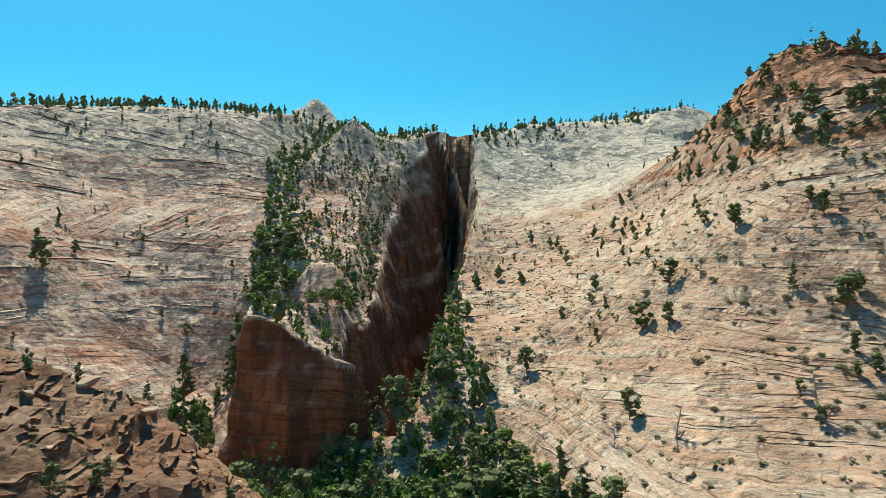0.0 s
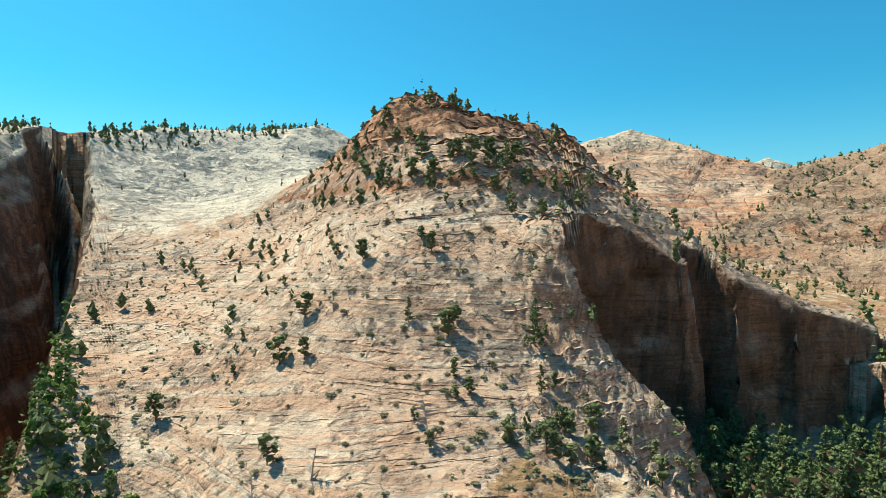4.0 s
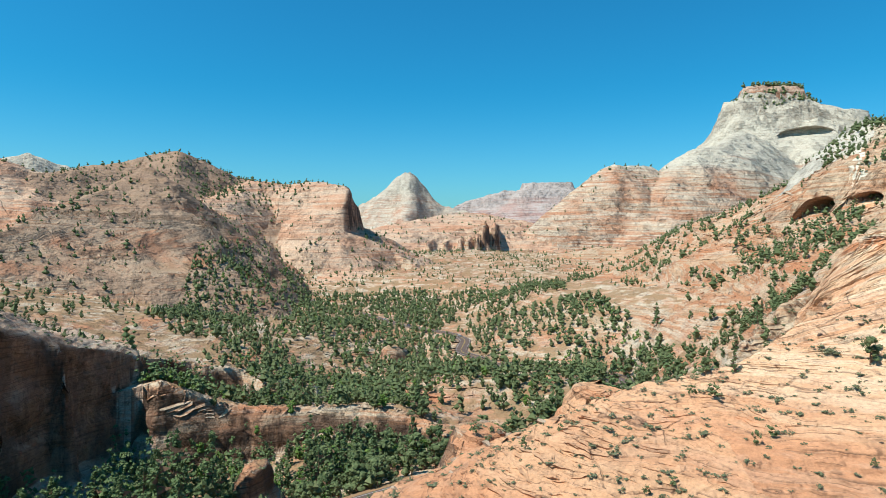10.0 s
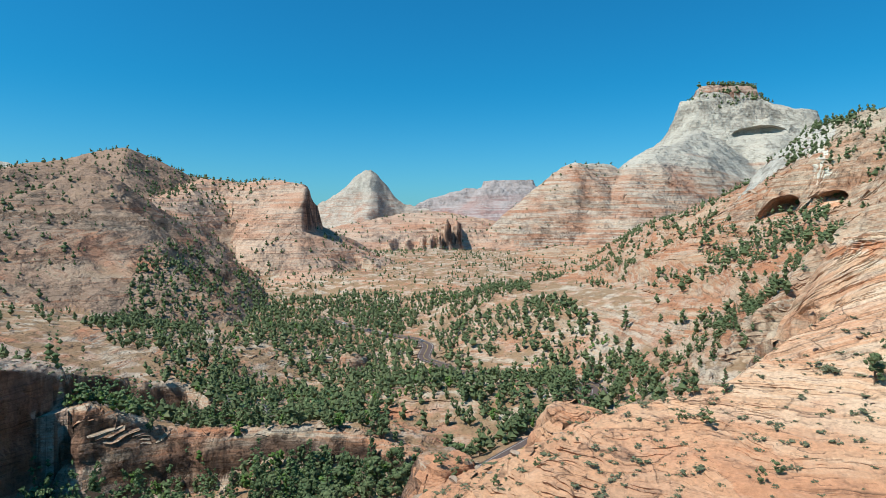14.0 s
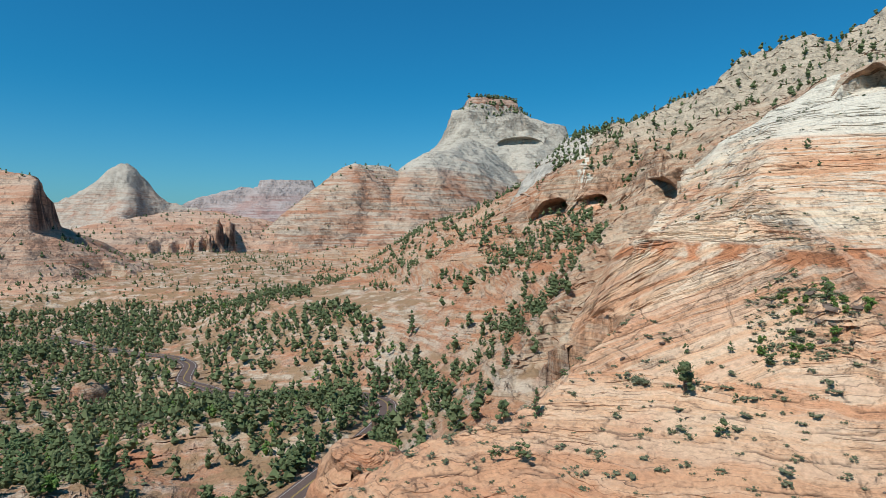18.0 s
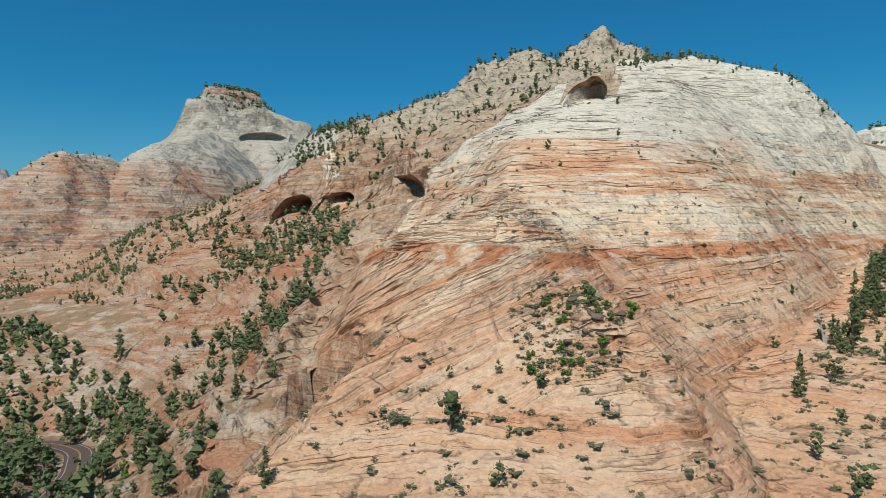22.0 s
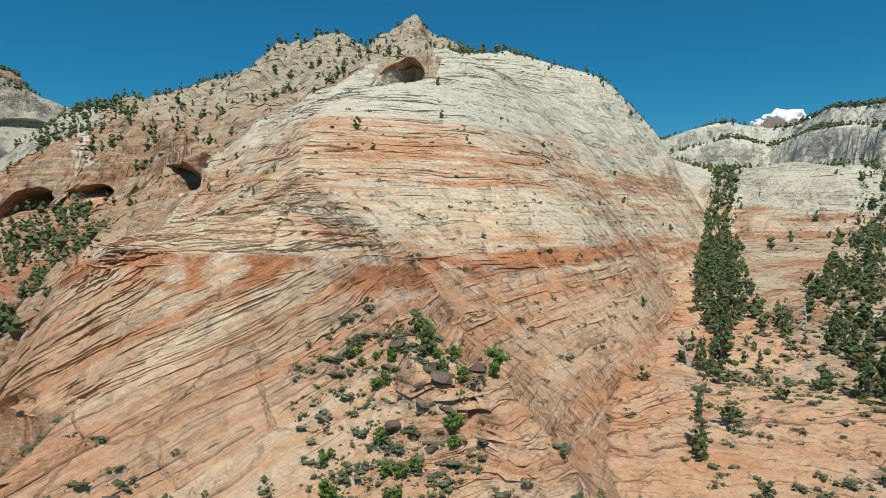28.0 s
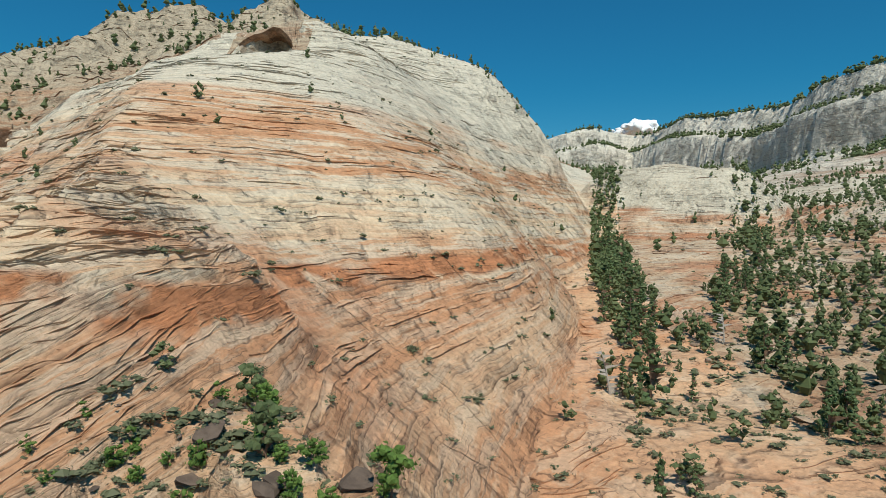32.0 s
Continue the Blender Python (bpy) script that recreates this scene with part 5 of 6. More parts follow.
grow(x, y, {"pine": 4, "shrub": 3}, {"pine": (2.5, 8), "shrub": (1.2, 2.4)}, 0.95, "butte", r, 40, (60, 130))
x, y, r = scatter([(82, 215), (110, 205), (160, 170), (230, 150), (300, 165), (300, 200), (190, 255), (90, 270)], 6.5, clumpy(24, -0.3, 0.3, 215, 0.6), 10)
grow(x, y, {"pine": 4, "shrub": 3, "conifer": 1}, HALF, 1.0, "butte", r, 30, (150, 180), 3)
x, y, r = scatter(SADDLE, 11.0, clumpy(40, -0.2, 0.4, 217, 0.35), 11)
grow(x, y, {"shrub": 3, "pine": 2}, HALF, 0.9, "butte", r)
x, y, r = scatter(OUTCROP, 3.0, clumpy(15, -0.35, 0.2, 219, 0.6), 12)
grow(x, y, {"shrub": 6, "pine": 1}, {"shrub": (0.6, 1.6), "pine": (2, 4)}, 0.9, "canyon", r, 30, (-40, 60))
# valley woods
x, y, r = scatter(VALLEY, 4.3, clumpy(38, -0.42, 0.08, 221, 0.95), 13)
grow(x, y, {"pine": 10, "shrub": 3, "conifer": 1, "broadleaf": 1}, {"conifer": (8, 15), "pine": (4, 9.5), "shrub": (1, 2.4), "broadleaf": (4, 7)}, 1.0, "valley", r, 150, (200, 20))
x, y, r = scatter([(340, 150), (560, 240), (740, 205), (990, 120), (990, 520), (560, 520), (320, 330), (300, 200)], 8.0, clumpy(50, -0.25, 0.25, 223, 0.85), 14)
grow(x, y, {"pine": 7, "shrub": 5}, {"pine": (3, 7.5), "shrub": (1.2, 2.6)}, 1.0, "valley", r)
x, y, r = scatter([(430, -100), (620, -70), (720, 60), (760, 200), (990, 120), (1300, 100), (1400, -60), (990, -250), (700, -200)], 8.5, clumpy(50, -0.25, 0.3, 225, 0.8), 15)
grow(x, y, {"pine": 5, "shrub": 5}, {"pine": (3, 7), "shrub": (1.2, 2.8)}, 1.0, "valley", r)
x, y, r = scatter([(196, 100), (236, 104), (233, 60), (226, 30), (212, 14), (190, 36), (180, 70)], 3.8, clumpy(20, -0.55, -0.15, 255, 0.9), 58)
grow(x, y, {"broadleaf": 5, "pine": 4, "conifer": 2}, {"broadleaf": (3, 6.5), "pine": (3.5, 8), "conifer": (8, 15)}, 1.1, "valley", r, 50, (205, 50), 3)
x, y, r = scatter([(246, 112), (250, 44), (300, 26), (350, 60), (345, 118), (300, 120)], 4.4, clumpy(30, -0.5, -0.1, 257, 0.8), 59)
grow(x, y, {"pine": 6, "conifer": 2, "broadleaf": 1}, {"pine": (4, 9), "conifer": (8, 15), "broadleaf": (4, 6)}, 1.05, "valley", r, 20, (255, 80))
# east slope, its clump of trees, the arches
x, y, r = scatter([(200, -66), (300, -110), (420, -125), (640, -90), (900, -150), (900, -330), (520, -330), (400, -300), (330, -220), (290, -170)], 5.2, clumpy(40, -0.35, 0.2, 227, 0.72), 16)
grow(x, y, {"pine": 7, "shrub": 5, "conifer": 1}, {"conifer": (5, 12), "pine": (3, 8.5), "shrub": (0.8, 1.9)}, 1.1, "east", r, 60, (230, -80))
x, y, r = scatter([(352, -214), (346, -196), (360, -182), (400, -184), (450, -182), (470, -205), (420, -222), (375, -225)], 4.2, lambda x, y: 0.85, 17)
grow(x, y, {"pine": 4, "conifer": 3}, {"pine": (4, 9), "conifer": (7, 13)}, 1.0, "east", r)
x, y, r = scatter([(300, -240), (420, -250), (560, -280), (520, -340), (420, -360), (330, -480), (240, -430), (270, -330)], 4.3, clumpy(30, -0.5, 0.1, 229, 0.75), 18)
grow(x, y, {"pine": 4, "shrub": 6}, {"pine": (3, 7.5), "shrub": (1.0, 2.6)}, 1.0, "dome", r, 0, (0, 0), 3.5)
# trees along the road under the dome
x, y, r = scatter([(350, -40), (330, -100), (240, -96), (190, -40), (160, 40), (180, 50), (215, -10), (260, -40)], 5.0, along(ROAD, 10, 22, 0.8), 27)
grow(x, y, {"pine": 6, "shrub": 2, "conifer": 1}, {"conifer": (8, 14), "pine": (4, 8), "shrub": (1, 2)}, 1.15, "valley", r)
BARE = [(120, -442), (114, -337), (108, -250), (100, -235), (87, -325), (76, -430), (80, -510), (128, -510)]


def sparse(chance):
    """Fewer plants on the bare body of the second dome."""
    return lambda x, y: chance(x, y) * np.where(outside(x, y, BARE) < 0, 0.14, 1.0)


# dome
PATCH = [(148, -111), (146, -119), (138, -127), (133, -121), (127, -119), (123, -112), (127, -105), (134, -101), (142, -105)]
x, y, r = scatter([(60, -20), (110, 70), (150, 20), (166, -10), (172, -50), (176, -95), (140, -100), (110, -125), (92, -100)], 3.0, clumpy(14, -0.5, 0.15, 231, 0.6), 19)
grow(x, y, {"shrub": 16, "pine": 1}, {"shrub": (0.7, 1.9), "pine": (2, 4.5)}, 1.0, "dome", r, 150, (118, -70))
x, y, r = scatter([(66, -30), (98, 76), (130, 64), (164, 4), (178, -44), (172, -92), (140, -96), (104, -96)], 3.4, lambda x, y: 0.42, 50)
grow(x, y, {"shrub": 1}, {"shrub": (0.6, 1.7)}, 1.05, "dome", r)
x, y, r = scatter([(124, -124), (150, -128), (168, -165), (160, -205), (140, -215), (126, -190), (118, -150)], 4.2, lambda x, y: 0.3, 61)
grow(x, y, {"shrub": 1}, {"shrub": (0.6, 1.5)}, 1.1, "dome", r, 0, (0, 0), 3)
x, y, r = scatter(PATCH, 1.5, clumpy(8, -0.5, 0.0, 233, 0.8), 20)
grow(x, y, {"shrub": 5, "broadleaf": 1}, {"shrub": (0.7, 1.8), "broadleaf": (1.2, 2.2)}, 1.0, "dome", r, 90, (125, -105))
x, y, r = scatter([(116, -120), (150, -112), (220, -135), (300, -240), (250, -400), (150, -400), (132, -280), (112, -200)], 5.6, clumpy(60, -0.6, 0.1, 235, 0.42), 21)
grow(x, y, {"shrub": 14, "pine": 1}, {"shrub": (0.6, 1.5), "pine": (2, 4)}, 1.0, "dome", r, 60, (130, -130))
x, y, r = scatter([(36, -140), (112, -146), (116, -200), (122, -300), (60, -340), (10, -260)], 3.3, sparse(clumpy(18, -0.45, 0.1, 241, 0.7)), 44)
grow(x, y, {"shrub": 9, "pine": 3, "conifer": 1}, {"shrub": (0.8, 2.1), "pine": (2.5, 6.5), "conifer": (4, 9)}, 1.0, "right", r, 60, (105, -170))
x, y, r = scatter([(144, -124), (138, -126), (131, -131), (126, -116), (119, -117), (122, -124), (130, -110)], 2.2, clumpy(8, -0.3, 0.2, 243, 0.6), 45)
grow(x, y, {"shrub": 1}, {"shrub": (0.5, 1.6)}, 1.1, "dome", r, 30, (128, -118))
x, y, r = scatter([(186, -50), (220, -100), (300, -178), (345, -214), (320, -110), (230, -66)], 4.2, clumpy(24, -0.4, 0.1, 245, 0.8), 47)
grow(x, y, {"shrub": 5, "pine": 5, "conifer": 1}, {"shrub": (0.8, 2.0), "pine": (3, 8), "conifer": (6, 12)}, 1.1, "east", r, 20, (200, -70))
x, y, r = scatter([(86, -112), (112, -128), (117, -190), (84, -196), (50, -150)], 2.7, clumpy(14, -0.5, 0.1, 247, 0.7), 48)
grow(x, y, {"shrub": 12, "pine": 1}, {"shrub": (0.7, 1.9), "pine": (2, 5)}, 1.0, "right", r, 40, (104, -160))
x, y, r = scatter(PATCH, 1.15, clumpy(9, -0.5, 0.0, 249, 0.75), 49)
grow(x, y, {"shrub": 1}, {"shrub": (0.35, 0.9)}, 1.2, "dome", r)
# dome skyline
x, y, r = scatter([(150, -400), (250, -385), (330, -440), (300, -480), (160, -450)], 3.8, lambda x, y: 0.5, 22)
grow(x, y, {"pine": 2, "shrub": 3}, {"pine": (2.5, 6), "shrub": (1.0, 2.4)}, 1.0, "dome", r)
# gully and right-hand slope
TREES = [(114, -196, 0), (115, -224, 0), (118, -259, 0), (123, -319, 0), (129, -389, 0), (132, -450, 0), (135, -539, 0), (148, -590, 0)]
x, y, r = scatter([(96, -190), (124, -190), (150, -330), (190, -620), (90, -620), (100, -400), (96, -280)], 4.2, along(TREES, 3, 8, 0.7), 23)
grow(x, y, {"conifer": 4, "pine": 5}, {"conifer": (5, 12), "pine": (3.5, 8)}, 0.95, "gully", r, 70, (110, -200), 6)
x, y, r = scatter([(96, -270), (124, -270), (150, -330), (190, -620), (90, -620), (100, -400)], 3.6, along(TREES, 4.5, 9, 0.9), 43)
grow(x, y, {"conifer": 4, "pine": 3}, {"conifer": (6, 13), "pine": (4, 9)}, 0.95, "gully", r, 0, (110, -200), 6)
BAND = [(88, -268, 0), (81, -303, 0), (73, -348, 0), (67, -395, 0), (62, -435, 0), (52, -512, 0), (60, -580, 0)]
x, y, r = scatter([(40, -250), (100, -250), (95, -320), (90, -600), (30, -600)], 4.8, along(BAND, 3, 9, 0.9), 24)
grow(x, y, {"conifer": 4, "pine": 4}, {"conifer": (5, 10), "pine": (4, 8)}, 0.95, "gully", r, 20, (90, -300), 3)
x, y, r = scatter(RIGHT, 4.0, sparse(clumpy(24, -0.45, 0.1, 237, 0.8)), 25)
grow(x, y, {"shrub": 6, "pine": 4, "conifer": 1}, {"shrub": (0.7, 2.0), "pine": (3, 7.5), "conifer": (5, 10)}, 1.0, "right", r, 90, (100, -150))
x, y, r = scatter([(-100, -640), (60, -560), (160, -560), (250, -900), (-200, -900)], 10.0, clumpy(50, -0.3, 0.3, 239, 0.8), 26)
grow(x, y, {"pine": 5, "shrub": 3}, {"pine": (3, 7), "shrub": (1, 2)}, 1.0, "right", r)
# far woods: rims, ridge sides, mesa caps
for line, near_d, far_d, step, tall, seed in [
    ([(560, 420, 0), (638, 385, 0), (679, 342, 0), (708, 278, 0), (774, 203, 0)], 60, 170, 14, (3, 6.5), 31),
    ([(1006, 558, 0), (1034, 503, 0), (1071, 421, 0)], 100, 220, 11, (4, 9), 32),
    ([(921, 400, 0), (1036, 371, 0), (1020, 251, 0)], 30, 120, 15, (3, 7), 33),
    ([(640, 790, 0), (777, 848, 0), (869, 620, 0)], 30, 160, 22, (4, 8), 34),
    ([(2370, -1010, 0), (2320, -1180, 0)], 58, 74, 9, (12, 20), 35),
    ([(1700, -470, 0), (1582, -244, 0)], 20, 120, 24, (5, 9), 36),
    ([(420, -1640, 0), (230, -1650, 0), (80, -1700, 0), (14, -1560, 0), (-129, -1330, 0), (-230, -1060, 0)], 26, 60, 6.5, (7, 14), 37),
    ([(-160, -800, 0), (-60, -850, 0), (60, -950, 0), (150, -1000, 0)], 60, 160, 14, (5, 10), 38),
    ([(230, -1500, 0), (80, -1540, 0), (14, -1420, 0), (-80, -1200, 0), (-140, -1020, 0), (-220, -900, 0)], 60, 220, 9, (6, 12), 40),
    ([(1200, 190, 0), (1400, 130, 0), (1540, 20, 0)], 120, 220, 18, (4, 8), 39),
]:
    xs, ys = [p[0] for p in line], [p[1] for p in line]
    box = [(min(xs) - far_d, min(ys) - far_d), (max(xs) + far_d, min(ys) - far_d), (max(xs) + far_d, max(ys) + far_d), (min(xs) - far_d, max(ys) + far_d)]
    a, c = along(line, near_d, far_d), clumpy(60, -0.5, 0.3, seed + 200, 0.8)
    x, y, r = scatter(box, step, lambda x, y: a(x, y) * c(x, y), seed)
    grow(x, y, {"pine": 1}, tall, 1.35, "valley", r, 0, (0, 0), 2.2)

for kind, heaps in MANY.items():
    if heaps:
        ob = new(kind + "_woods" if kind != "shrub" else "scrub", soup(kind + "_woods", np.concatenate(heaps), GREEN[kind]))
        tagged(ob, {"conifer": "scattered dark green conifers across the canyons", "pine": "open pinyon and juniper woods on rock and valley floor",
                    "shrub": "scattered grey-green shrubs on bare rock", "broadleaf": "bright green leafy thicket along the canyon floor"}[kind], "woods" if kind != "shrub" else "shrubs", kind="stuff")


# ---- road, cars ----
def part(name, tris, material, parent, label=""):
    ob = new(name, soup(name, np.array(tris, float), material))
    ob.parent = parent
    if label:
        tagged(ob, label)
    return ob


def ribbon(line, lo, hi, lift):
    """A strip beside a line of (x, y, z): triangles between the offsets lo and hi."""
    pts = []
    for a, b in zip(line[:-1], line[1:]):
        n = max(1, int(math.dist(a, b) / 4))
        pts += [np.array(a) + (np.array(b) - np.array(a)) * k / n for k in range(n)]
    pts = np.array(pts + [line[-1]], float)
    for _ in range(3):
        pts[1:-1] = (pts[:-2] + 2 * pts[1:-1] + pts[2:]) / 4
    d = np.gradient(pts[:, :2], axis=0)
    d /= np.linalg.norm(d, axis=1)[:, None]
    side = np.c_[-d[:, 1], d[:, 0], np.zeros(len(d))]
    a, b = pts + side * lo + (0, 0, lift), pts + side * hi + (0, 0, lift)
    return np.concatenate([np.stack([a[:-1], b[:-1], b[1:]], 1), np.stack([a[:-1], b[1:], a[1:]], 1)])


ASPHALT = plain("asphalt", (0.085, 0.060, 0.055), (0.12, 0.085, 0.075), 1.5, 0.9, 0.3, 0.02)
LINE_WHITE = plain("white_line", (0.30, 0.29, 0.28), (0.40, 0.39, 0.38), 3.0)
LINE_YELLOW = plain("yellow_line", (0.32, 0.22, 0.06), (0.40, 0.28, 0.08), 3.0)
road = tagged(new("road", soup("road", np.concatenate([ribbon(ROAD, -3.6, 3.6, 0.35), ribbon(ROAD, 3.6, 4.4, 0.15), ribbon(ROAD, -4.4, -3.6, 0.15)]), ASPHALT)), "reddish asphalt road winding through the valley woods", "road", kind="structure")
for lo, hi, m in ((-3.4, -3.2, LINE_WHITE), (3.2, 3.4, LINE_WHITE), (-0.25, -0.08, LINE_YELLOW), (0.08, 0.25, LINE_YELLOW)):
    part("road_line", ribbon(ROAD, lo, hi, 0.36), m, road)


def box(x0, x1, y0, y1, z0, z1, taper=0.0):
    """A box whose top is drawn in by taper: triangles."""
    p = [(x0, y0, z0), (x1, y0, z0), (x1, y1, z0), (x0, y1, z0), (x0 + taper, y0 + taper * 0.4, z1), (x1 - taper, y0 + taper * 0.4, z1), (x1 - taper, y1 - taper * 0.4, z1), (x0 + taper, y1 - taper * 0.4, z1)]
    f = [(0, 3, 2), (0, 2, 1), (4, 5, 6), (4, 6, 7), (0, 1, 5), (0, 5, 4), (1, 2, 6), (1, 6, 5), (2, 3, 7), (2, 7, 6), (3, 0, 4), (3, 4, 7)]
    return [[p[k] for k in t] for t in f]


def wheel(cx, cy, r, w):
    out, n = [], 12
    for k in range(n):
        a, b = 6.2832 * k / n, 6.2832 * (k + 1) / n
        p, q = (cx + r * math.cos(a), r + r * math.sin(a)), (cx + r * math.cos(b), r + r * math.sin(b))
        for y in (cy - w / 2, cy + w / 2):
            out.append([(cx, y, r), (p[0], y, p[1]), (q[0], y, q[1])])
        out.append([(p[0], cy - w / 2, p[1]), (q[0], cy - w / 2, q[1]), (q[0], cy + w / 2, q[1])])
        out.append([(p[0], cy - w / 2, p[1]), (q[0], cy + w / 2, q[1]), (p[0], cy + w / 2, p[1])])
    return out


GLASS = plain("car_glass", (0.02, 0.025, 0.03), (0.03, 0.035, 0.04), 1.0, 0.08, 0.0)
RIM = plain("wheel_metal", (0.35, 0.35, 0.36), (0.45, 0.45, 0.46), 4.0, 0.35, 0.0)
LAMP_RED = plain("taillight_red", (0.25, 0.02, 0.02), (0.30, 0.03, 0.03), 4.0, 0.3, 0.0)
TYRE = plain("tyre", (0.02, 0.02, 0.02), (0.03, 0.03, 0.03), 8.0)


def car(x, y, z, turn, paint, colour):
    me = plain(f"{colour}_car_paint", paint, tuple(c * 0.9 for c in paint), 2.0, 0.3, 0.0)
    ob = new("car")
    ob.matrix_world = pose(x, y, z, 0, 0, turn)
    tagged(ob, f"{colour} passenger car driving on the valley road", "car", "cars on the road")
    part("body", box(-2.2, 2.2, -0.9, 0.9, 0.35, 0.95, 0.12), me, ob)
    part("roof", box(-1.2, 0.9, -0.72, 0.72, 1.42, 1.5, 0.08), me, ob)
    part("windows", box(-1.7, 1.3, -0.84, 0.84, 0.94, 1.43, 0.42), GLASS, ob, "dark car windows")
    for cx in (-1.4, 1.4):
        for cy in (-0.82, 0.82):
            tyre = part("wheel", wheel(cx, cy, 0.33, 0.22), TYRE, ob)
            part("rim", wheel(cx, cy, 0.20, 0.24), RIM, tyre, "grey metal rim")
    for cy in (-0.62, 0.62):
        part("headlight", box(2.08, 2.2, cy - 0.16, cy + 0.16, 0.62, 0.78, 0.02), RIM, ob, "clear headlight")
        part("taillight", box(-2.2, -2.08, cy - 0.16, cy + 0.16, 0.62, 0.80, 0.02), LAMP_RED, ob, "red taillight")
    return ob


for (ax, ay, az), (bx, by, bz), u, paint, colour in ((ROAD[1], ROAD[2], 0.3, (0.75, 0.75, 0.74), "white"), (ROAD[2], ROAD[3], 0.4, (0.08, 0.09, 0.11), "dark"), (ROAD[4], ROAD[5], 0.5, (0.30, 0.32, 0.34), "grey")):
    car(ax + (bx - ax) * u, ay + (by - ay) * u, az + (bz - az) * u + 0.37, math.degrees(math.atan2(by - ay, bx - ax)), paint, colour)


# ---- loose rock ----
def lump(r, detail=2, flat=0.62):
    """A broken block: a sphere cut by random planes."""
    bm = bmesh.new()
    bmesh.ops.create_icosphere(bm, subdivisions=detail, radius=1.0)
    planes = [(Vector(r.normal(0, 1, 3)).normalized(), r.uniform(0.35, 0.7)) for _ in range(9)]
    for v in bm.verts:
        for n, d in planes:
            over = v.co.dot(n) - d
            if over > 0:
                v.co -= n * over
        v.co.z *= flat
        v.co += Vector(r.normal(0, 0.03, 3))
    me = bpy.data.meshes.new("boulder")
    bm.to_mesh(me)
    bm.free()
    return me


STONE = {"dark": plain("dark_boulder", (0.115, 0.085, 0.07), (0.20, 0.15, 0.12), 0.9, 0.95, 0.7, 0.2, 0.5), "pale": plain("pale_boulder", (0.33, 0.23, 0.165), (0.43, 0.34, 0.26), 0.9, 0.95, 0.7, 0.2, 0.5)}
LUMPS = {}
for tone, m in STONE.items():
    LUMPS[tone] = [lump(rng) for _ in range(6)]
    for me in LUMPS[tone]:
        me.materials.append(m)


def boulders(x, y, tone, lo, hi, label, group, r):
    z, _ = height(x, y)
    for px, py, pz in zip(x, y, z):
        s = lo + (hi - lo) * r.random() ** 2.5
        ob = new("boulder", LUMPS[tone][int(r.integers(6))])
        ob.matrix_world = Matrix.LocRotScale((px, py, pz + 0.15 * s), Euler((0.2 * r.normal(), 0.2 * r.normal(), r.uniform(0, 6.28))), (s * r.uniform(0.8, 1.5), s, s * r.uniform(0.6, 1.0)))
        tagged(ob, label, "boulder", group)


x, y, r = scatter(PATCH, 2.3, clumpy(9, -0.4, 0.1, 301, 0.6), 51)
boulders(x, y, "dark", 0.25, 1.5, "dark weathered boulder among shrubs on the orange dome", "boulders in the dome's shrub patch", r)
boulders(np.array([130.2, 128.9, 132.8, 131.6]), np.array([-113.8, -112.2, -116.6, -111.5]), "dark", 0.9, 1.5, "large dark boulder at the head of the shrub patch", "boulders in the dome's shrub patch", r)
x, y, r = scatter([(92, -88), (118, -70), (150, -75), (160, -95), (120, -100)], 6.0, clumpy(12, 0.0, 0.2, 303, 0.5), 52)
boulders(x, y, "dark", 0.3, 0.9, "small dark boulder on bare slickrock", "boulders on the dome's apron", r)
x, y, r = scatter(OUTCROP, 5.5, lambda x, y: 0.35, 53)
boulders(x, y, "pale", 0.5, 2.6, "angular brown sandstone block on the outcrop", "blocks on the outcrop", r)
x, y, r = scatter([(90, 92), (118, 84), (150, 20), (168, -20), (150, -30), (110, 50)], 6.5, lambda x, y: 0.35, 54)
boulders(x, y, "pale", 0.5, 2.2, "pale sandstone block on the rock shelf", "blocks on the shelf", r)
x, y, r = scatter([(190, 60), (240, 20), (300, 60), (320, 100), (280, 100), (230, 60)], 9.0, lambda x, y: 0.4, 55)
boulders(x, y, "pale", 0.8, 3.0, "pale sandstone block among valley trees", "blocks in the valley", r)
x, y, r = scatter([(20, 104), (60, 94), (100, 92), (112, 120), (80, 130), (40, 140)], 7.0, clumpy(18, -0.1, 0.2, 307, 0.5), 56)
boulders(x, y, "pale", 0.4, 1.5, "pale sandstone block on the butte's foot", "blocks on the butte", r)
x, y, r = scatter([(40, -150), (90, -160), (112, -230), (80, -300), (40, -300)], 7.5, clumpy(16, -0.1, 0.2, 309, 0.5), 57)
boulders(x, y, "pale", 0.4, 1.6, "orange sandstone block on the gully slope", "blocks on the gully slope", r)

# ---- dead trees ----
for k, (px, py, tall) in enumerate([(30, 118, 7), (52, 112, 9), (-60, 128, 6), (126, 55, 6), (250, 62, 9), (118, -196, 8), (96, -230, 7), (72, 128, 6), (20, 125, 5), (282, 88, 8)]):
    snag = new("dead_tree", soup("dead_tree", stem(np.random.default_rng(80 + k), 1.0, 0.022, 0.09, 12), DEAD))
    snag.matrix_world = Matrix.LocRotScale((px, py, float(height([px], [py])[0][0]) - 0.2), Euler((0, 0, k * 1.3)), (tall * 1.6, tall * 1.6, tall))
    tagged(snag, "bare grey dead tree with broken limbs", "dead tree", "dead trees")

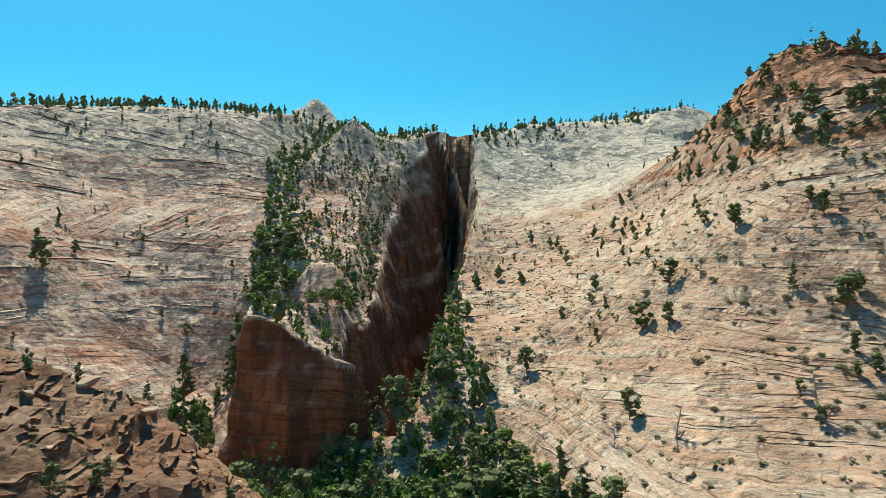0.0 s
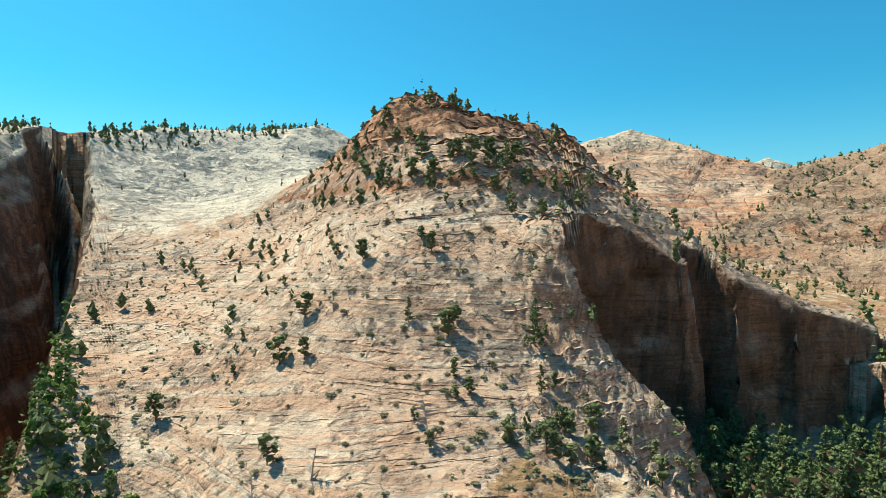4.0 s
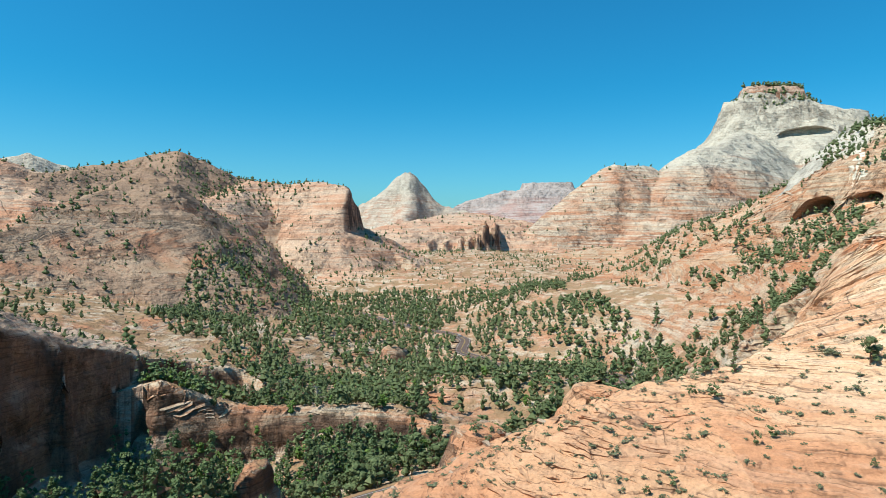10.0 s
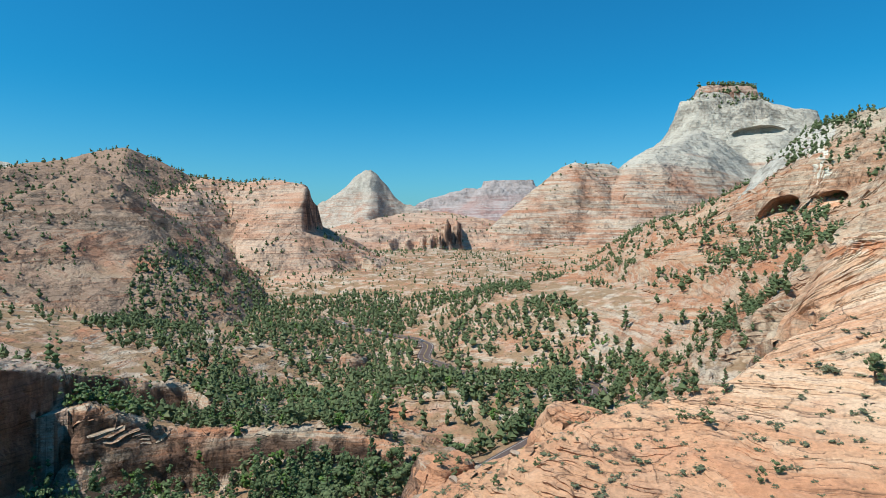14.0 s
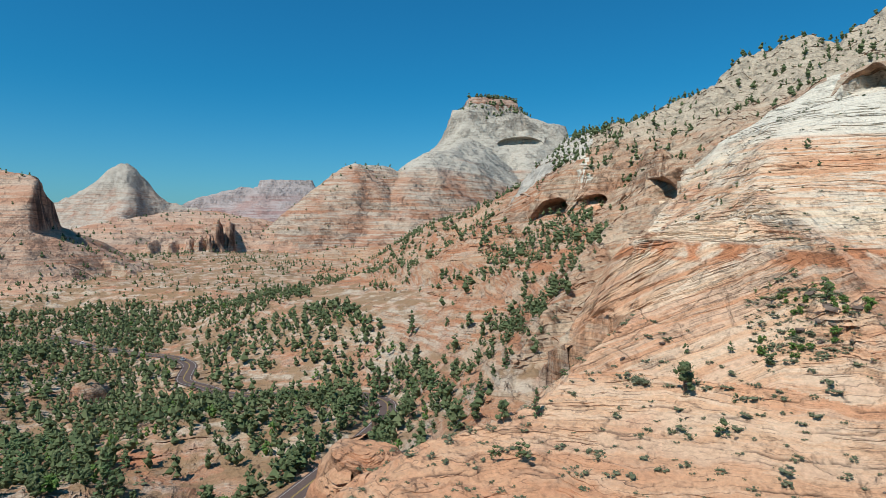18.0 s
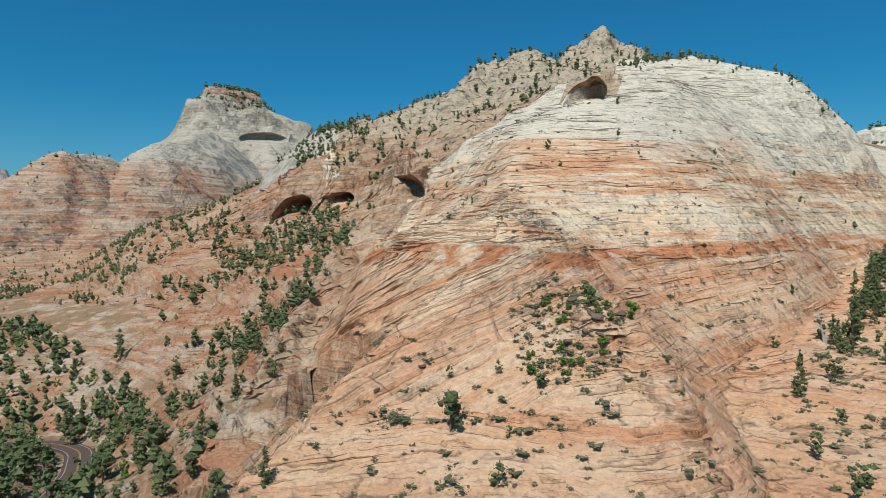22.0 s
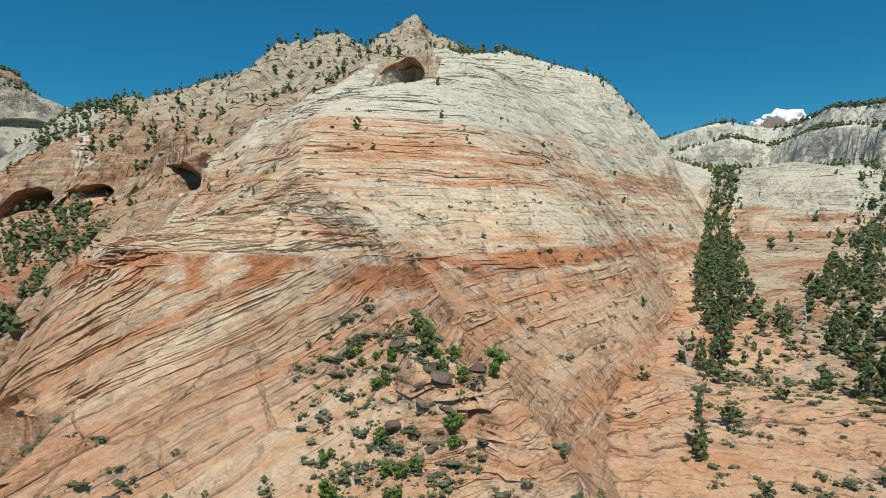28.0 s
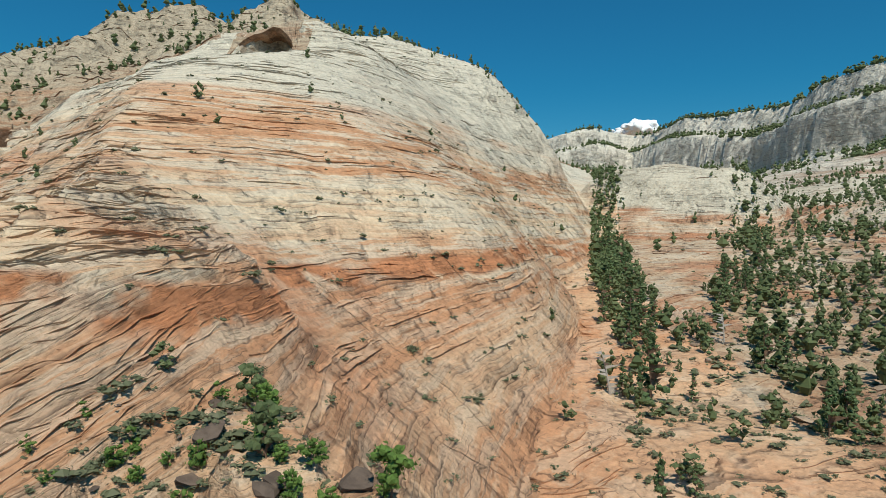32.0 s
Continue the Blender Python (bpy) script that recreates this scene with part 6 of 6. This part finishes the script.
# ---- one fair-weather cloud beyond the far cliffs ----
CLOUD = Nodes("cloud_white", 1.0, 0.0)
CLOUD.out.inputs["Base Color"].default_value = (0.92, 0.93, 0.95, 1)
CLOUD.out.inputs["Subsurface Weight"].default_value = 0.0
bm = bmesh.new()
r = np.random.default_rng(91)
bmesh.ops.create_icosphere(bm, subdivisions=3, radius=50, matrix=Matrix.Translation((0, 0, 30)) @ Matrix.Diagonal((2.6, 0.8, 0.5, 1)))
for k in range(46):
    u = r.uniform(-1, 1)
    rad = (0.22 + 0.2 * r.random()) * (1.1 - abs(u)) * 95
    at = Matrix.Translation((u * 170, r.normal(0, 40), r.random() * 70 * (1 - abs(u)) ** 0.7 + 6)) @ Matrix.Diagonal((1.25, 1, 0.8, 1))
    bmesh.ops.create_icosphere(bm, subdivisions=3, radius=rad, matrix=at)
for v in bm.verts:
    v.co += noise.noise_vector(v.co * 0.035) * 12 + noise.noise_vector(v.co * 0.11) * 5
me = bpy.data.meshes.new("cloud")
bm.to_mesh(me)
bm.free()
me.polygons.foreach_set("use_smooth", np.ones(len(me.polygons), bool))
me.materials.append(CLOUD.mat)
cloud = tagged(new("cloud", me), "small white puffy cloud above the far cliffs", "cloud")
cloud.matrix_world = Matrix.LocRotScale((115, -4360, 722), Euler((0, 0, radians(4))), (1.15, 1.1, 1.2))


# ---- the roofs of the alcoves: the slope runs on over each hollow ----
def roof(cx, cy, ax, ay, half, tall, deep, floor, lean, seed, material, owner):
    n, m, verts = 36, 9, []
    for k in range(n + 1):
        u = half * (2 * k / n - 1) * 1.25
        arch = floor - 1 + tall * max(0.0, 1 - (u / half + 0.25 * lean) ** 2) ** 0.6 + 0.10 * tall * float(fbm(np.array([u]), np.array([seed * 7.0]), half * 0.5, 2, seed)[0])
        v = np.linspace(-1.5 * deep, 2.2 * deep, 140)
        x, y = cx - ay * u + ax * v, cy + ax * u + ay * v
        h0 = weathered(x, y, whole(x, y)[0])
        over = np.nonzero(h0 > arch)[0]
        lip = v[over[0]] if len(over) else v[-1]
        ring = [(lip + deep * 1.1, arch - 0.15 * tall), (lip + deep * 0.5, arch - 0.06 * tall), (lip + 0.08 * tall, arch - 0.05 * tall), (lip - 0.01 * tall, arch + 0.03 * tall)]
        for j in range(m):
            b = lip + 0.06 * tall + (deep * 1.7 - 0.06 * tall) * j / (m - 1)
            ring.append((b, float(np.interp(b, v, h0)) + 0.012 * tall * (1 - j / m)))
        verts += [(cx - ay * u + ax * b, cy + ax * u + ay * b, z) for b, z in ring]
    row = m + 4
    v, q = np.array(verts), np.array([(k * row + j, (k + 1) * row + j, (k + 1) * row + j + 1, k * row + j + 1) for k in range(n) for j in range(row - 1)])
    ob = new("alcove_roof", mesh_of("alcove_roof", v, q, material, False, v[q][..., 2]))
    ob.parent = LANDFORM[owner]
    tagged(ob, "overhanging rock roof above a shaded alcove")


for k, (cx, cy, ax, ay, half, tall, deep, floor, lean) in enumerate([(238, -279, 0.35, -0.94, 11, 15, 19, 127, -0.6), (324, -235, 0.72, -0.69, 13, 9, 14, 88, -0.6), (420, -226, 0.35, -0.94, 18, 15, 16, 76, 0.5), (392, -246, 0.3, -0.95, 11, 6, 10, 86, -0.4)]):
    roof(cx, cy, ax, ay, half, tall, deep, floor, lean, 400 + 7 * k, ROCK["crag"], "rock_shoulder")
roof(2205, -1146, 0.9, -0.44, 88, 34, 30, 410, 0.1, 440, ROCK["temple"], "white_temple_mesa")


# ---- broken ledges along the beds ----
def trace(x, y, length, steps):
    """Lines that follow the beds over the ground: places, normals, the way down and the bed coordinate."""
    part = part_of(x, y, shape(x, y)[0])

    def at(px, py):
        e = 0.7
        h, hx, hy = shape(px, py)[0], shape(px + e, py)[0], shape(px, py + e)[0]
        c, bx, by = bed_in(part, px, py, h), bed_in(part, px + e, py, hx), bed_in(part, px, py + e, hy)
        return (hx - h) / e, (hy - h) / e, (bx - c) / e, (by - c) / e

    lines = []
    gx, gy, bx, by = at(x, y)
    px, py = x.copy(), y.copy()
    for k in range(steps + 1):
        g = np.hypot(bx, by) + 1e-6
        ux, uy = bx / g, by / g
        flip = np.where(gx * ux + gy * uy < 0, -1.0, 1.0)
        normal = np.stack([-gx, -gy, np.ones_like(gx)], 1)
        normal /= np.linalg.norm(normal, axis=1)[:, None]
        down = np.stack([-ux * flip, -uy * flip, -(gx * ux + gy * uy) * flip], 1)
        down /= np.linalg.norm(down, axis=1)[:, None]
        lines.append((np.stack([px, py, height(px, py)[0]], 1), normal, down))
        px, py = px - uy * length / steps, py + ux * length / steps
        gx, gy, bx, by = at(px, py)
    return part, lines


def ledges(x, y, r, owner, material, long, thick, singles=0, centre=(110, -90)):
    if not len(x):
        return
    order = np.argsort(np.hypot(x - centre[0], y - centre[1]))
    x, y = x[order], y[order]
    slope = slope_of(x, y)
    x, y = x[slope < 2.2], y[slope < 2.2]
    n, steps = len(x), 6
    size = r.random(n) ** 2
    length = long[0] + (long[1] - long[0]) * size
    t = thick[0] + (thick[1] - thick[0]) * (0.6 * size + 0.4 * r.random(n))
    part, lines = trace(x, y, length, steps)
    verts = np.zeros((n, steps + 1, 3, 3))
    for k, (p, normal, down) in enumerate(lines):
        w = (np.sin(math.pi * (k + 0.4) / (steps + 0.8)) ** 0.6 * t * r.uniform(0.55, 1.25, n))[:, None]
        side = down * (r.normal(0, 0.25, n)[:, None] * t[:, None])
        verts[:, k, 0] = p + side - down * w * 3.4 - normal * 0.25
        verts[:, k, 1] = p + side + normal * w * 0.9 + down * w * 0.35
        verts[:, k, 2] = p + side - down * w * 0.35 - normal * (0.35 + 0.3 * w)
    quads = np.array([(3 * k + j, 3 * k + j + 1, 3 * k + j + 4, 3 * k + j + 3) for k in range(steps) for j in range(2)])
    if len(lines) and n:
        a, b, c = verts[0, 2, 0], verts[0, 2, 1], verts[0, 3, 1]
        if np.cross(b - a, c - a)[2] < 0:
            quads = quads[:, ::-1]

    def built(lo, hi):
        v = verts[lo:hi].reshape(-1, 3)
        q = (quads[None] + (np.arange(hi - lo) * (steps + 1) * 3)[:, None, None]).reshape(-1, 4)
        pq = np.repeat(part[lo:hi], len(quads))[:, None] * np.ones((1, 4))
        base = v[q]
        ob = new("ledge" if hi - lo == 1 else "ledges", mesh_of("ledge", v, q, material, False, bed_in(pq, base[..., 0], base[..., 1], base[..., 2])))
        ob.parent = LANDFORM[owner]
        return ob

    for k in range(min(singles, n)):
        built(k, k + 1)
    if n > singles:
        tagged(built(singles, n), "broken sandstone ledges with shaded undersides", kind="stuff")


def banded(size, lo, hi, seed, top=1.0):
    """Chance that follows the beds: some are ledgy, some smooth."""
    def chance(x, y):
        c = bed_of(x, y, shape(x, y)[0])
        return top * smooth(vnoise(c / size, (x + y) / 40, seed) + 0.5 * fbm(x, y, 25, 2, seed + 1), lo, hi)
    return chance


x, y, r = scatter([(60, -30), (150, -10), (172, -60), (176, -100), (140, -120), (104, -140), (92, -100)], 2.3, banded(2.5, -0.15, 0.25, 501, 0.75), 61)
ledges(x, y, r, "rock_dome", ROCK["dome"], (1.8, 9.1), (0.087, 0.304), 260)
x, y, r = scatter([(140, -112), (172, -98), (192, -102), (230, -142), (190, -160), (150, -140)], 1.9, banded(2.0, -0.4, 0.0, 503, 0.9), 62)
ledges(x, y, r, "rock_dome", ROCK["dome"], (3, 11.7), (0.07, 0.22))
x, y, r = scatter([(199, -118), (186, -111), (166, -108), (152, -115), (146, -127), (147, -143), (165, -155), (192, -155), (220, -142)], 1.25, banded(1.4, -0.5, 0.0, 533, 0.9), 77)
ledges(x, y, r, "rock_dome", ROCK["dome"], (3, 12), (0.06, 0.2))
x, y, r = scatter([(117, -109), (131, -109), (131, -119), (126, -123), (117, -122)], 1.3, banded(1.2, -0.5, 0.0, 531, 0.9), 76)
ledges(x, y, r, "rock_dome", ROCK["dome"], (1.8, 6.5), (0.087, 0.326))
x, y, r = scatter([(116, -120), (150, -112), (220, -135), (298, -224), (262, -262), (252, -300), (250, -380), (150, -390), (132, -280), (112, -200)], 3.2, banded(4.0, -0.15, 0.3, 505, 0.7), 63)
ledges(x, y, r, "rock_dome", ROCK["dome"], (3, 16.9), (0.16, 0.45))
x, y, r = scatter(RIGHT, 5.0, banded(3.0, -0.1, 0.3, 507, 0.6), 64)
ledges(x, y, r, "gully_slope", ROCK["right"], (2.4, 11.7), (0.125, 0.35))
x, y, r = scatter([(60, 0), (110, 70), (150, 20), (170, -20), (150, -40)], 3.0, banded(2.5, -0.3, 0.2, 509, 0.8), 65)
ledges(x, y, r, "rock_dome", ROCK["dome"], (3, 13), (0.217, 0.943))
x, y, r = scatter([(156, -44), (180, -48), (186, -30), (176, -20), (158, -24)], 1.5, banded(1.5, -0.5, 0.0, 529, 0.9), 75)
ledges(x, y, r, "rock_dome", ROCK["dome"], (2.4, 9.1), (0.145, 0.435))
x, y, r = scatter([(-30, 150), (20, 108), (45, 92), (112, 92), (116, 118), (130, 150), (180, 180), (170, 230), (90, 240), (60, 290), (-10, 300), (-26, 240)], 3.6, banded(3.5, -0.1, 0.3, 511, 0.7), 66)
ledges(x, y, r, "sandstone_butte", ROCK["butte"], (3.6, 16.9), (0.0725, 0.246))
x, y, r = scatter([(88, 92), (112, 92), (124, 130), (130, 152), (112, 165), (92, 130)], 3.0, banded(2.5, -0.4, 0.1, 525, 0.8), 73)
ledges(x, y, r, "sandstone_butte", ROCK["butte"], (3.6, 11.7), (0.058, 0.217))
x, y, r = scatter([(80, 300), (76, 240), (90, 200), (105, 176), (150, 180), (190, 190), (182, 235), (150, 250), (95, 310)], 3.6, banded(3.0, -0.4, 0.1, 527, 0.85), 74)
ledges(x, y, r, "sandstone_butte", ROCK["butte"], (3.6, 15.6), (0.217, 0.689))
x, y, r = scatter([(-110, 150), (-180, 115), (-330, 130), (-330, 260), (-220, 320), (-130, 375), (-100, 300), (-100, 200)], 4.4, banded(4.0, -0.1, 0.3, 513, 0.75), 67)
ledges(x, y, r, "canyon_wall", ROCK["wall"], (4.8, 26), (0.102, 0.362))
x, y, r = scatter([(200, -72), (300, -116), (420, -132), (620, -120), (640, -240), (480, -290), (400, -225), (345, -208), (300, -170), (225, -100)], 5.5, banded(4.0, -0.2, 0.2, 515, 0.8), 68)
ledges(x, y, r, "slickrock_slope", ROCK["slope"], (4.8, 20.8), (0.2, 0.7))
x, y, r = scatter(CRAGS, 5.0, banded(4.0, -0.2, 0.25, 517, 0.75), 69)
ledges(x, y, r, "rock_shoulder", ROCK["crag"], (3.6, 15.6), (0.2, 0.65))
x, y, r = scatter([(190, 60), (240, 0), (300, -40), (400, -40), (460, 40), (420, 120), (330, 120), (260, 90)], 7.0, banded(3.0, -0.2, 0.25, 519, 0.6), 70)
ledges(x, y, r, "ground", ROCK["ground"], (4.8, 18.2), (0.25, 0.8))
x, y, r = scatter([(215, 0), (232, 4), (248, 40), (250, 90), (238, 124), (222, 122), (230, 90), (231, 50)], 3.5, banded(3.0, -0.5, 0.0, 523, 0.8), 72)
ledges(x, y, r, "ground", ROCK["ground"], (6, 18), (0.2, 0.6))
x, y, r = scatter(OUTCROP, 2.0, banded(2.0, -0.4, 0.1, 521, 0.85), 71)
ledges(x, y, r, "rock_outcrop", ROCK["outcrop"], (2, 8), (0.25, 0.8))
